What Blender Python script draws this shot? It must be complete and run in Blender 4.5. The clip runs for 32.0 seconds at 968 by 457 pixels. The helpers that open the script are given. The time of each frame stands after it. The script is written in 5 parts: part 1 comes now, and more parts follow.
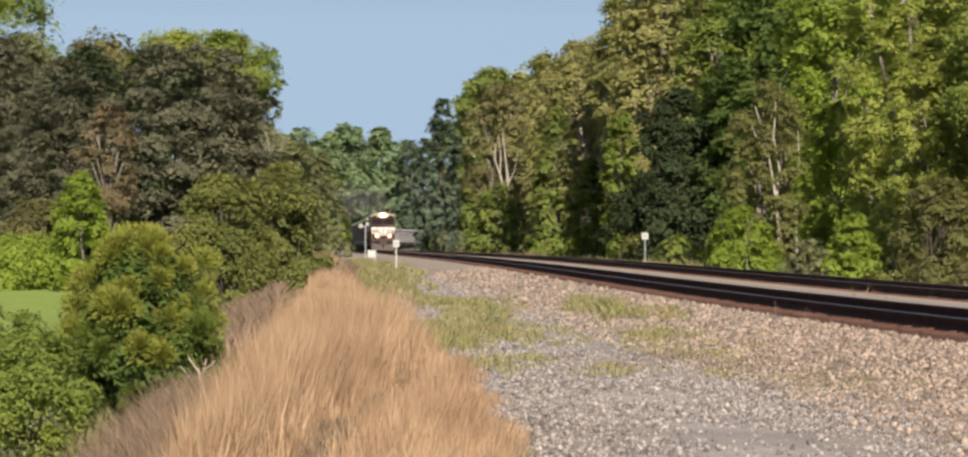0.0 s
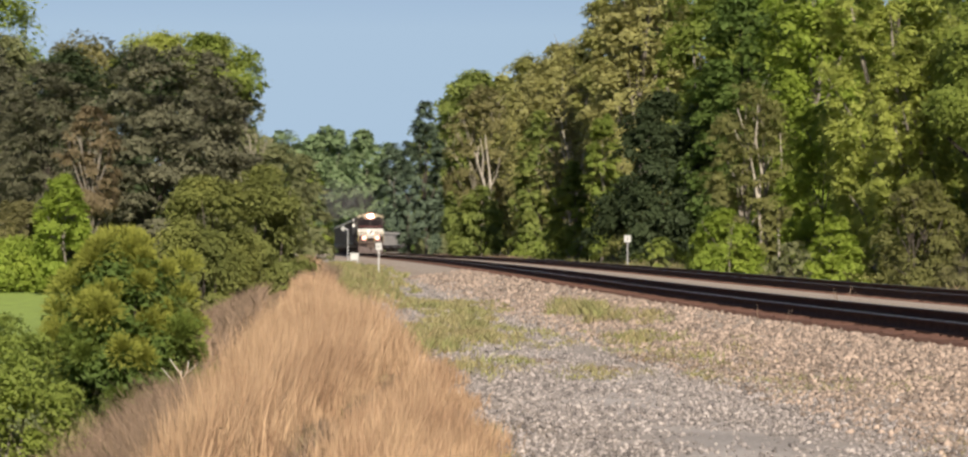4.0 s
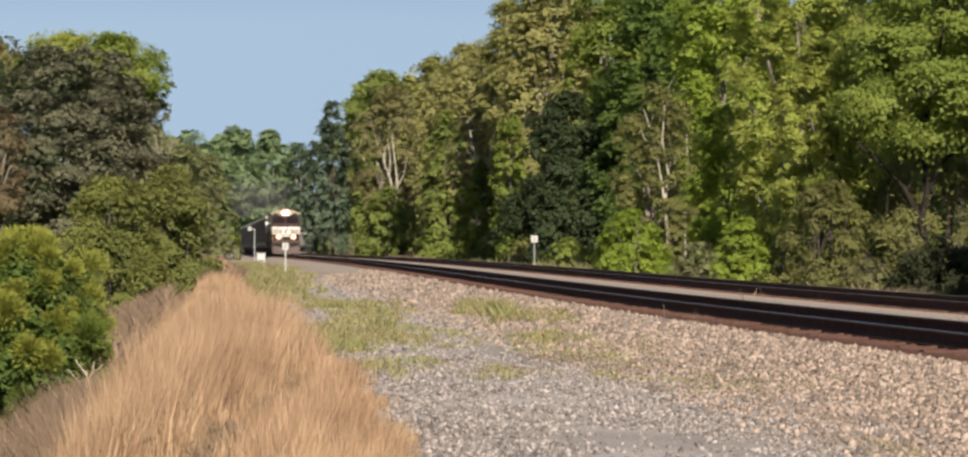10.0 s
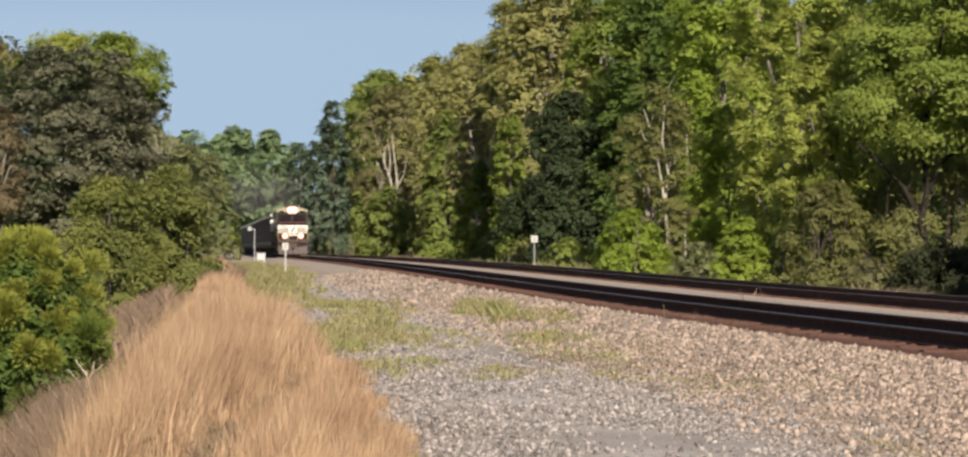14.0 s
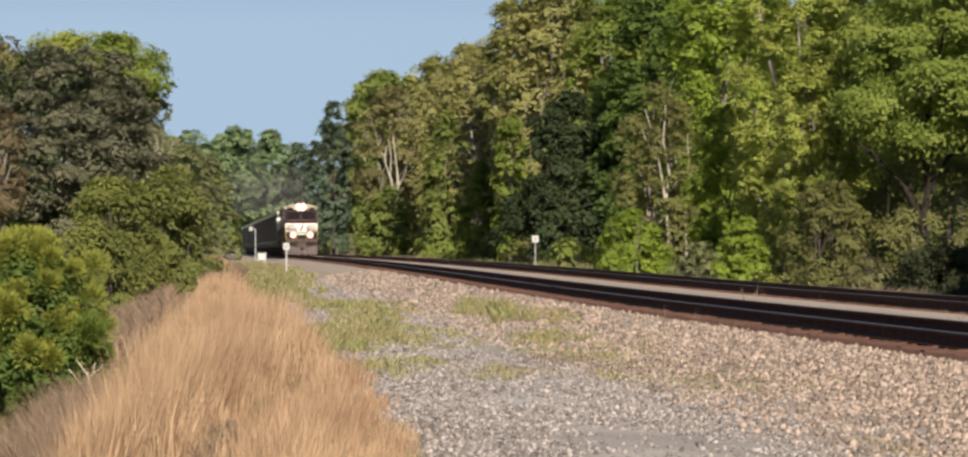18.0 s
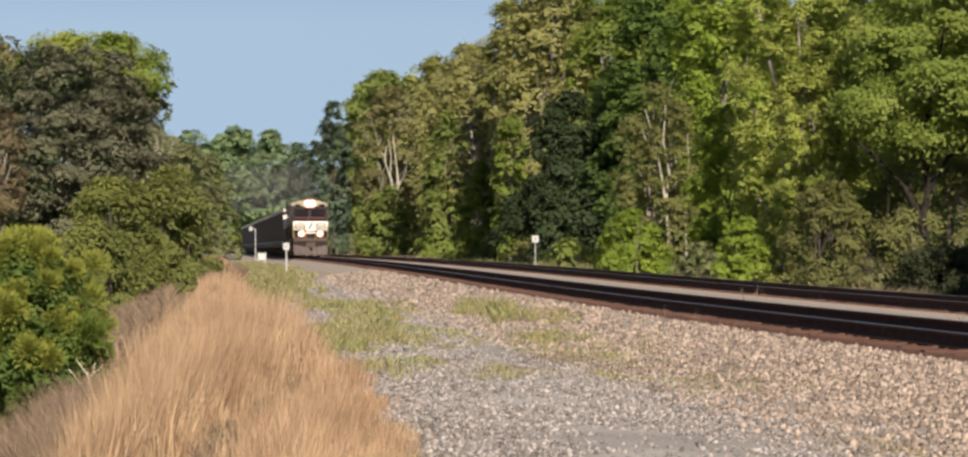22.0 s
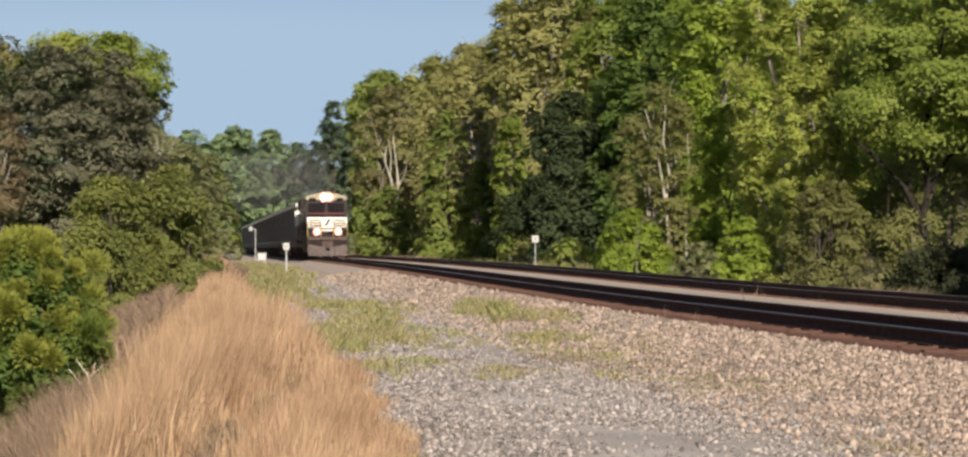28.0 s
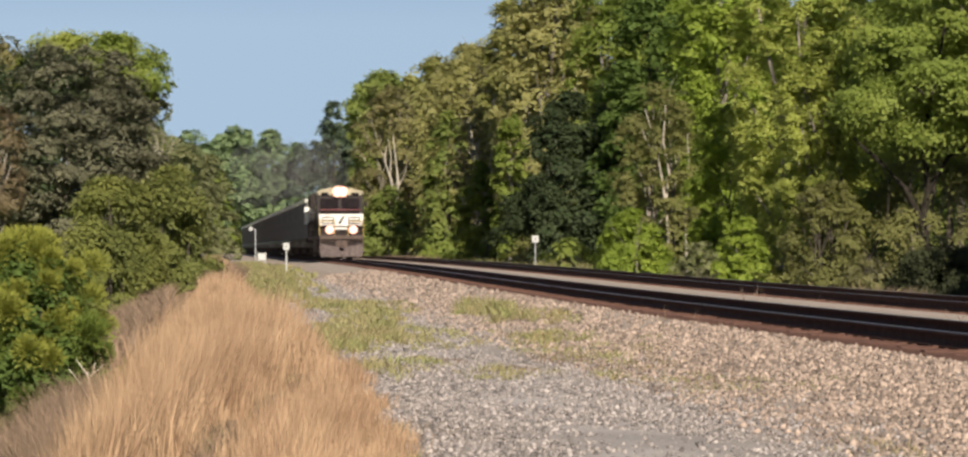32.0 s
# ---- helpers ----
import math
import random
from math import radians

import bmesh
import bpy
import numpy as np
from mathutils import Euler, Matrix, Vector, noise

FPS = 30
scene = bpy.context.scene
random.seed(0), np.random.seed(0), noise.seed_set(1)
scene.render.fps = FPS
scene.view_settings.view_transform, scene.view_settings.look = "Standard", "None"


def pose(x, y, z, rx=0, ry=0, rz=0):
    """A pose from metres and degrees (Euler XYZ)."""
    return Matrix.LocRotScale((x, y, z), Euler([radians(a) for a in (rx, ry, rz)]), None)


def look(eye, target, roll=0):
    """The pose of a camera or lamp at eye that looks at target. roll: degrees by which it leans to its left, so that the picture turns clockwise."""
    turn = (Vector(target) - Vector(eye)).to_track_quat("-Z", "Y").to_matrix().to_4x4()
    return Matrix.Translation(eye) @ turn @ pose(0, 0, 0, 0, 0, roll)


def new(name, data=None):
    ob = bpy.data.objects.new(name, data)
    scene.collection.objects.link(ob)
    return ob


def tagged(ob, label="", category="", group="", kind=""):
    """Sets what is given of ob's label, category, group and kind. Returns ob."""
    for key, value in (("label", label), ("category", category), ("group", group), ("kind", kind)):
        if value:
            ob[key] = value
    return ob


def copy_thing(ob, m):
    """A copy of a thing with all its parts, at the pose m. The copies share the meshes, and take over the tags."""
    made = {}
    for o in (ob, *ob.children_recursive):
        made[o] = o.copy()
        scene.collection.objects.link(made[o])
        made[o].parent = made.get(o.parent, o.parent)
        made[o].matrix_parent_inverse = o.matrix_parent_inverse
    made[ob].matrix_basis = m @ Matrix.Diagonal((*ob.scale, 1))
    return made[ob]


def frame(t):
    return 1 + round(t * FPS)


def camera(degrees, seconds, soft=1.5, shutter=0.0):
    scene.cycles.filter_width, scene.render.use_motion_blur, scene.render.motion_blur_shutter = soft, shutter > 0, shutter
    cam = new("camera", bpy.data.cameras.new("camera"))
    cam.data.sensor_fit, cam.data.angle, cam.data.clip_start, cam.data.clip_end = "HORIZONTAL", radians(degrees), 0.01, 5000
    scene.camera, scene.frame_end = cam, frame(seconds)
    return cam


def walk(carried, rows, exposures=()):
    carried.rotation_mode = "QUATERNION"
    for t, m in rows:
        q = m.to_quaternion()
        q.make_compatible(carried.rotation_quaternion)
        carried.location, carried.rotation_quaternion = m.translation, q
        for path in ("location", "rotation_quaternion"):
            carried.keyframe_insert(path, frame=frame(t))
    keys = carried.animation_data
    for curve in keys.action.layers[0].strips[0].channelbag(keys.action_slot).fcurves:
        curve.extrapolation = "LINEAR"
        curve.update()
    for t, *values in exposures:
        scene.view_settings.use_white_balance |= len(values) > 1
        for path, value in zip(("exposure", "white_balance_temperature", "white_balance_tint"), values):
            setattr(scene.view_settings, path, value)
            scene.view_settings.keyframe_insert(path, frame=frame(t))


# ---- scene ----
# ---- camera ----
EYE = (0.0, 0.0, 1.0)


def aim(left, up):
    """A pose at the stand, turned left and up by degrees from the +y axis."""
    return pose(*EYE, 90 + up, 0, left)


cam = camera(18.55, 32.0, soft=2.5)
walk(cam, [(t, aim(a, b)) for t, a, b in (
    (0, 2.119, 0.327), (0.5, 2.101, 0.355), (1, 2.119, 0.373), (1.5, 2.101, 0.364), (2, 2.083, 0.382), (2.5, 2.064, 0.4), (3, 2.046, 0.4),
    (3.5, 2.009, 0.364), (5.5, 0.603, 0.474), (6, 0.383, 0.419), (6.5, 0.22, 0.419), (7, 0.092, 0.401), (7.5, -0.018, 0.4), (8, -0.037, 0.382),
    (8.5, -0.055, 0.4), (9, -0.055, 0.382), (9.5, -0.055, 0.382), (10, -0.018, 0.382), (10.5, -0.018, 0.382), (11, -0.018, 0.4), (11.5, 0, 0.382),
    (12, -0.018, 0.382), (12.5, -0.018, 0.382), (13, -0.018, 0.382), (13.5, -0.018, 0.437), (14, -0.018, 0.382), (14.5, -0.018, 0.4),
    (16.5, -0.018, 0.382), (17, 0, 0.401), (17.5, 0, 0.382), (18, 0, 0.382), (18.5, -0.018, 0.4), (19, -0.018, 0.382), (19.5, -0.018, 0.401),
    (20, -0.018, 0.401), (20.5, 0, 0.401), (21, -0.018, 0.4), (21.5, -0.018, 0.4), (22, 0, 0.382), (22.5, 0, 0.364), (23, -0.018, 0.382),
    (23.5, -0.018, 0.382), (24, 0, 0.382), (24.5, 0, 0.4), (25, 0, 0.401), (25.5, 0, 0.4), (27.5, -0.018, 0.364), (28, 0, 0.382), (28.5, 0, 0.382),
    (29, 0, 0.382), (29.5, 0, 0.4), (30, 0, 0.4), (30.5, 0, 0.4), (31, 0, 0.382), (31.5, 0, 0.382), (32, 0, 0.382),
)])

# ---- world and sun ----
world = bpy.data.worlds.new("sky")
scene.world = world
world.use_nodes = True
SUN_EL, SUN_AZ = 33.0, 169.0      # azimuth clockwise from +y
wn = world.node_tree.nodes
sky = wn.new("ShaderNodeTexSky")
sky.sky_type, sky.sun_disc = "NISHITA", False
sky.sun_elevation, sky.sun_rotation = radians(SUN_EL), radians(SUN_AZ)
sky.air_density, sky.dust_density, sky.ozone_density = 0.55, 0.1, 5.0
lift, where = wn.new("ShaderNodeVectorMath"), wn.new("ShaderNodeTexCoord")
lift.operation = "MAXIMUM"
lift.inputs[1].default_value = (-2, -2, 0.074)      # a hazy horizon: the sky keeps its tone low down
world.node_tree.links.new(where.outputs["Generated"], lift.inputs[0])
world.node_tree.links.new(lift.outputs[0], sky.inputs["Vector"])
tint = wn.new("ShaderNodeMix")
tint.data_type, tint.blend_type = "RGBA", "MULTIPLY"
tint.inputs["Factor"].default_value = 1.0
tint.inputs["B"].default_value = (1.0, 0.745, 0.582, 1)
world.node_tree.links.new(sky.outputs[0], tint.inputs["A"])
world.node_tree.links.new(tint.outputs["Result"], wn["Background"].inputs[0])
wn["Background"].inputs[1].default_value = 0.083
sun = new("sun", bpy.data.lights.new("sun", "SUN"))
sun.data.energy, sun.data.angle, sun.data.color = 5.0, radians(0.6), (1.0, 0.9, 0.76)
sd = Vector((math.sin(radians(SUN_AZ)) * math.cos(radians(SUN_EL)), math.cos(radians(SUN_AZ)) * math.cos(radians(SUN_EL)), math.sin(radians(SUN_EL))))
sun.matrix_world = look(sd * 60, (0, 0, 0))
scene.view_settings.exposure = 0.58


# ---- materials ----
def mat(name, base, rough=0.7, metal=0.0, second=None, scale=4.0, bump=0.0, bump_scale=30.0, island=False, spec=0.5, emit=None, detail=4.0, spread=0.5):
    """A surface of one colour that wanders to a second one in patches, with fine relief."""
    m = bpy.data.materials.new(name)
    m.use_nodes = True
    n, l = m.node_tree.nodes, m.node_tree.links
    p = n["Principled BSDF"]
    p.inputs["Roughness"].default_value, p.inputs["Metallic"].default_value = rough, metal
    p.inputs["Specular IOR Level"].default_value = spec
    second = second or tuple(0.75 * c for c in base)
    geo = n.new("ShaderNodeTexCoord")
    tex = n.new("ShaderNodeTexNoise")
    tex.inputs["Scale"].default_value, tex.inputs["Detail"].default_value = scale, detail
    l.new(geo.outputs["Object"], tex.inputs["Vector"])
    ramp = n.new("ShaderNodeValToRGB")
    ramp.color_ramp.elements[0].position, ramp.color_ramp.elements[1].position = 0.35, 0.65
    ramp.color_ramp.elements[0].color, ramp.color_ramp.elements[1].color = (*base, 1), (*second, 1)
    l.new(tex.outputs["Fac"], ramp.inputs[0])
    out = ramp.outputs[0]
    if island:
        g = n.new("ShaderNodeNewGeometry")
        hsv = n.new("ShaderNodeHueSaturation")
        mr = n.new("ShaderNodeMapRange")
        mr.inputs["To Min"].default_value, mr.inputs["To Max"].default_value = 1 - spread, 1 + spread
        l.new(g.outputs["Random Per Island"], mr.inputs["Value"])
        l.new(mr.outputs[0], hsv.inputs["Value"])
        l.new(out, hsv.inputs["Color"])
        out = hsv.outputs[0]
    l.new(out, p.inputs["Base Color"])
    if bump:
        bt = n.new("ShaderNodeTexNoise")
        bt.inputs["Scale"].default_value, bt.inputs["Detail"].default_value = bump_scale, 3.0
        l.new(geo.outputs["Object"], bt.inputs["Vector"])
        b = n.new("ShaderNodeBump")
        b.inputs["Strength"].default_value, b.inputs["Distance"].default_value = bump, 0.02
        l.new(bt.outputs["Fac"], b.inputs["Height"])
        l.new(b.outputs[0], p.inputs["Normal"])
    if emit:
        p.inputs["Emission Color"].default_value, p.inputs["Emission Strength"].default_value = (*emit[0], 1), emit[1]
    return m


def leaf(name, a, b, c=None, through_light=0.54, rough=0.55):
    """Leaves: two or three colours spread over the single leaves and over the crown; light passes through them."""
    m = bpy.data.materials.new(name)
    m.use_nodes = True
    n, l = m.node_tree.nodes, m.node_tree.links
    p, o = n["Principled BSDF"], n["Material Output"]
    g = n.new("ShaderNodeNewGeometry")
    ramp = n.new("ShaderNodeValToRGB")
    ramp.color_ramp.elements[0].color, ramp.color_ramp.elements[1].color = (*a, 1), (*b, 1)
    if c:
        e = ramp.color_ramp.elements.new(0.85)
        ramp.color_ramp.elements[2].position = 0.85 if ramp.color_ramp.elements[2].position < 0.85 else 1.0
        ramp.color_ramp.elements[1].position = 0.7
        ramp.color_ramp.elements[1].color, ramp.color_ramp.elements[2].color = (*b, 1), (*c, 1)
    tex = n.new("ShaderNodeTexNoise")
    tex.inputs["Scale"].default_value, tex.inputs["Detail"].default_value = 0.35, 5.0
    l.new(g.outputs["Position"], tex.inputs["Vector"])
    mix = n.new("ShaderNodeMath")
    mix.operation = "MULTIPLY_ADD"
    mix.inputs[1].default_value = 0.12
    mul = n.new("ShaderNodeMath")
    mul.operation = "MULTIPLY_ADD"
    mul.inputs[1].default_value, mul.inputs[2].default_value = 1.4, -0.21
    l.new(tex.outputs["Fac"], mul.inputs[0])
    l.new(g.outputs["Random Per Island"], mix.inputs[0])
    l.new(mul.outputs[0], mix.inputs[2])
    l.new(mix.outputs[0], ramp.inputs[0])
    p.inputs["Roughness"].default_value = rough
    p.inputs["Specular IOR Level"].default_value = 0.12
    l.new(ramp.outputs[0], p.inputs["Base Color"])
    tr = n.new("ShaderNodeBsdfTranslucent")
    l.new(ramp.outputs[0], tr.inputs["Color"])
    ms = n.new("ShaderNodeMixShader")
    ms.inputs[0].default_value = through_light
    l.new(p.outputs[0], ms.inputs[1])
    l.new(tr.outputs[0], ms.inputs[2])
    l.new(ms.outputs[0], o.inputs["Surface"])
    return m


LEAF = {
    "bright": leaf("leaf_spring_green", (0.207, 0.287, 0.0529), (0.333, 0.414, 0.0736), (0.471, 0.54, 0.115)),
    "green": leaf("leaf_green", (0.17, 0.24, 0.053), (0.305, 0.36, 0.085), (0.43, 0.465, 0.13)),
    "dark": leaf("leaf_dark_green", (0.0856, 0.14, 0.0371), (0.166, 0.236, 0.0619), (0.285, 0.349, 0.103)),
    "cedar": leaf("needles_cedar", (0.0666, 0.0961, 0.0641), (0.111, 0.148, 0.0961), (0.185, 0.218, 0.137), 0.15),
    "pine": leaf("needles_dull_pine", (0.09, 0.093, 0.058), (0.16, 0.158, 0.1), (0.23, 0.22, 0.142), 0.25),
    "tan": leaf("leaf_tan_buds", (0.31, 0.3, 0.125), (0.42, 0.405, 0.165), (0.55, 0.52, 0.235)),
    "brush": leaf("leaf_brown_brush", (0.16, 0.158, 0.075), (0.25, 0.242, 0.11), (0.35, 0.335, 0.16)),
    "ivy": leaf("leaf_dark_ivy", (0.05, 0.07, 0.036), (0.09, 0.12, 0.056), (0.16, 0.19, 0.1)),
    "brown": leaf("leaf_brown_buds", (0.2, 0.19, 0.09), (0.3, 0.28, 0.125), (0.4, 0.375, 0.17)),
    "dead": leaf("leaf_dead_brown", (0.19, 0.15, 0.09), (0.28, 0.225, 0.135), (0.34, 0.29, 0.19)),
    "willow": leaf("leaf_yellow_green", (0.31, 0.35, 0.09), (0.43, 0.47, 0.12), (0.54, 0.57, 0.18)),
    "olive": leaf("leaf_olive", (0.239, 0.242, 0.0806), (0.374, 0.379, 0.134), (0.512, 0.484, 0.212)),
    "lime": leaf("leaf_lime", (0.23, 0.31, 0.055), (0.36, 0.44, 0.08), (0.47, 0.53, 0.12)),
    "shrub": leaf("needles_yellow_green", (0.19, 0.215, 0.045), (0.31, 0.32, 0.065), (0.49, 0.47, 0.1), 0.35),
    "juniper": leaf("needles_olive", (0.12, 0.145, 0.05), (0.225, 0.24, 0.07), (0.42, 0.4, 0.115), 0.35),
    "thicket": leaf("leaf_olive_twigs", (0.175, 0.182, 0.07), (0.265, 0.265, 0.098), (0.36, 0.35, 0.135)),
    # green darkened to near black, the oak's shade put into the leaf colour
    "shade": leaf("leaf_shade_painted_green", (0.03, 0.036, 0.018), (0.055, 0.062, 0.03), (0.09, 0.1, 0.05), 0.3),
    "young": leaf("needles_green", (0.09, 0.13, 0.03), (0.17, 0.22, 0.045), (0.3, 0.33, 0.07), 0.35),
    # green paled and blued: the distance haze is mixed into this colour
    "far": leaf("leaf_far_haze_green", (0.2, 0.285, 0.15), (0.28, 0.36, 0.185), (0.35, 0.42, 0.235)),
    # green dulled a little, with light haze put into it for distant trees
    "soft": leaf("leaf_light_haze_green", (0.198, 0.25, 0.0754), (0.309, 0.361, 0.104), (0.468, 0.501, 0.159)),
    "grey": leaf("leaf_grey_twigs", (0.2, 0.215, 0.11), (0.3, 0.315, 0.155), (0.4, 0.41, 0.21)),
}
BARK = {
    "dark": mat("bark_dark", (0.05, 0.04, 0.03), 0.9, second=(0.09, 0.075, 0.06), scale=6, bump=0.6),
    # bark darkened to black to stand for the shade under the crown
    "black": mat("bark_shade_painted", (0.02, 0.017, 0.013), 0.95, second=(0.035, 0.03, 0.024), scale=6, bump=0.6, spec=0.1),
    "grey": mat("bark_grey", (0.16, 0.14, 0.12), 0.9, second=(0.25, 0.22, 0.18), scale=5, bump=0.6),
    "bone": mat("bark_bleached", (0.46, 0.41, 0.34), 0.85, second=(0.3, 0.265, 0.21), scale=1.5, bump=0.4),
    "pale": mat("bark_pale", (0.42, 0.38, 0.3), 0.85, second=(0.33, 0.29, 0.23), scale=3, bump=0.4),
}
RUST = mat("rust_rail", (0.05, 0.03, 0.024), 0.85, 0.0, (0.085, 0.048, 0.035), 8, 0.3, spec=0.1)
STEEL = mat("worn_rail_top", (0.62, 0.6, 0.58), 0.3, 1.0, (0.5, 0.48, 0.46), 6)
TIE = mat("creosote_tie", (0.105, 0.056, 0.044), 0.9, second=(0.155, 0.088, 0.068), scale=7, bump=0.7, spec=0.08)
BALLAST = mat("ballast_bed", (0.37, 0.308, 0.258), 0.95, second=(0.25, 0.205, 0.17), scale=22, bump=0.4, bump_scale=26, detail=8)
STAIN = mat("rust_stained_ballast", (0.16, 0.088, 0.066), 0.95, second=(0.1, 0.055, 0.042), scale=14, bump=1.0, bump_scale=24, spec=0.08)
STONE = mat("ballast_stone", (0.308, 0.238, 0.192), 0.9, second=(0.255, 0.195, 0.157), scale=3, island=True, spread=0.62)
PEBBLE = mat("grey_gravel", (0.29, 0.255, 0.236), 0.9, second=(0.215, 0.19, 0.182), scale=3, island=True, spread=0.64)
STRAW = mat("straw", (0.46, 0.315, 0.19), 0.8, second=(0.23, 0.135, 0.078), scale=1.9, island=True, spread=0.3, detail=6.0)
BLADE = mat("green_blade", (0.17, 0.182, 0.06), 0.7, second=(0.26, 0.21, 0.105), scale=1.1, island=True, spread=0.4)
BLACK = mat("black_paint", (0.02, 0.0145, 0.014), 0.5, second=(0.034, 0.024, 0.022), scale=2.5, spec=0.15)
GRIME = mat("grimy_underframe", (0.065, 0.044, 0.037), 0.85, second=(0.1, 0.07, 0.056), scale=4, bump=0.3)
WHITE = mat("white_paint", (0.75, 0.74, 0.7), 0.5, second=(0.6, 0.57, 0.52), scale=4)
CREAM = mat("cream_roof_paint", (0.42, 0.36, 0.24), 0.55, second=(0.3, 0.26, 0.18), scale=4)
GLASS = mat("cab_glass", (0.012, 0.009, 0.009), 0.12, second=(0.018, 0.013, 0.013), spec=0.2)
PLOW = mat("worn_plow_steel", (0.12, 0.09, 0.083), 0.75, 0.0, (0.06, 0.042, 0.038), 5, 0.3)
CAR = mat("coal_car_black", (0.17, 0.162, 0.162), 0.75, second=(0.23, 0.215, 0.205), scale=1.5, bump=0.2)
SILL = mat("pale_car_sill", (0.8, 0.78, 0.74), 0.8, second=(0.5, 0.48, 0.46), scale=1.1)
COAL = mat("grey_coal_load", (0.085, 0.08, 0.072), 0.85, second=(0.14, 0.13, 0.115), scale=5, bump=0.8, bump_scale=14)
LAMP = mat("lamp_lit", (1, 0.9, 0.75), 0.2, emit=((1.0, 0.86, 0.7), 14.0))
LAMP_LOW = mat("ditch_lamp_lit", (1, 0.85, 0.7), 0.2, emit=((1.0, 0.6, 0.46), 1.5))
# glowing red-orange, imitates the halo of glare round the lamps
LAMP_HALO = mat("painted_lamp_halo", (0.9, 0.6, 0.5), 0.3, emit=((1.0, 0.24, 0.15), 0.6))
RED = mat("red_trim", (0.13, 0.03, 0.03), 0.6)
YELLOW = mat("safety_yellow", (0.5, 0.36, 0.1), 0.6, second=(0.36, 0.25, 0.08))
SIGN = mat("white_sign", (0.5, 0.5, 0.48), 0.5, second=(0.42, 0.42, 0.4), scale=6)
SIGN_INK = mat("sign_mark", (0.06, 0.06, 0.06), 0.6)
GALV = mat("galvanised_post", (0.5, 0.5, 0.5), 0.5, 0.4, (0.4, 0.4, 0.41), 8)


# ---- shape helpers ----
def part(name, bm, material, parent=None, label="", smooth=False):
    me = bpy.data.meshes.new(name)
    bm.to_mesh(me)
    bm.free()
    if smooth:
        me.shade_smooth()
    for m in material if isinstance(material, (list, tuple)) else (material,):
        me.materials.append(m)
    ob = new(name, me)
    ob.parent = parent
    return tagged(ob, label)


def empty(name, label, category, group="", kind="", at=(0, 0, 0)):
    ob = new(name)
    ob.location = at
    return tagged(ob, label, category, group, kind)


def box(bm, c, s, bevel=0.0, turn=None):
    m = Matrix.Translation(c) @ (turn or Matrix.Identity(4)) @ Matrix.Diagonal((*s, 1))
    r = bmesh.ops.create_cube(bm, size=1.0, matrix=m)
    if bevel:
        es = list({e for v in r["verts"] for e in v.link_edges})
        bmesh.ops.bevel(bm, geom=es, offset=bevel, segments=2, affect="EDGES", profile=0.6)
    return bm


def boxes(*items, bevel=0.0):
    bm = bmesh.new()
    for c, s in items:
        box(bm, c, s, bevel)
    return bm


def rod(bm, a, b, r, r2=None, seg=8):
    a, b = Vector(a), Vector(b)
    d = b - a
    m = Matrix.Translation((a + b) / 2) @ d.to_track_quat("Z", "Y").to_matrix().to_4x4()
    bmesh.ops.create_cone(bm, cap_ends=True, segments=seg, radius1=r, radius2=r if r2 is None else r2, depth=d.length, matrix=m)
    return bm


def rods(r, *pairs, seg=6):
    bm = bmesh.new()
    for a, b in pairs:
        rod(bm, a, b, r, seg=seg)
    return bm


def prism(profile, x0, x1):
    """A solid of the (y, z) outline, drawn out along x."""
    bm = bmesh.new()
    a = [bm.verts.new((x0, y, z)) for y, z in profile]
    b = [bm.verts.new((x1, y, z)) for y, z in profile]
    k = len(profile)
    bm.faces.new(a[::-1])
    bm.faces.new(b)
    for i in range(k):
        bm.faces.new((a[i], a[(i + 1) % k], b[(i + 1) % k], b[i]))
    bmesh.ops.recalc_face_normals(bm, faces=bm.faces)
    return bm


def mesh_of(name, verts, loops, sizes, material, smooth=False):
    """A mesh from arrays: corners, corner numbers of the faces one after another, and the faces' sizes."""
    me = bpy.data.meshes.new(name)
    me.vertices.add(len(verts))
    me.vertices.foreach_set("co", np.asarray(verts, dtype=np.float32).ravel())
    me.loops.add(len(loops))
    me.loops.foreach_set("vertex_index", np.asarray(loops, dtype=np.int32))
    me.polygons.add(len(sizes))
    me.polygons.foreach_set("loop_start", np.concatenate(([0], np.cumsum(sizes)[:-1])).astype(np.int32))
    me.update(calc_edges=True)
    me.validate()
    if smooth:
        me.shade_smooth()
    me.materials.append(material)
    return me


# ---- the railway's line ----
YY = np.arange(-80.0, 1500.0, 1.0)
SLOPE = -0.0975 + 0.00072 * np.clip(YY - 505, 0, 330)
XC = 9.76 - 0.0975 * YY[0] + np.concatenate(([0], np.cumsum((SLOPE[1:] + SLOPE[:-1]) / 2)))
XC = XC - np.interp(0.0, YY, XC) + 9.76
ARC = np.concatenate(([0], np.cumsum(np.hypot(np.diff(XC), 1.0))))
ZR = np.interp(YY, (-80, 60, 90, 115, 140, 170, 200, 400, 1500), (0, 0, 0.09, 0.18, 0.24, 0.29, 0.31, 0.28, 0.3))
ZR = np.convolve(np.pad(ZR, 15, mode="edge"), np.ones(31) / 31, mode="valid")
GAUGE, SPACING = 1.505, 4.6


def xc(y):
    return np.interp(y, YY, XC)


def zr(y):
    return np.interp(y, YY, ZR)


def offset_side(y):
    """The unit vector across the line, to its right."""
    s = np.interp(y, YY, SLOPE)
    k = np.hypot(1, s)
    return 1 / k, -s / k


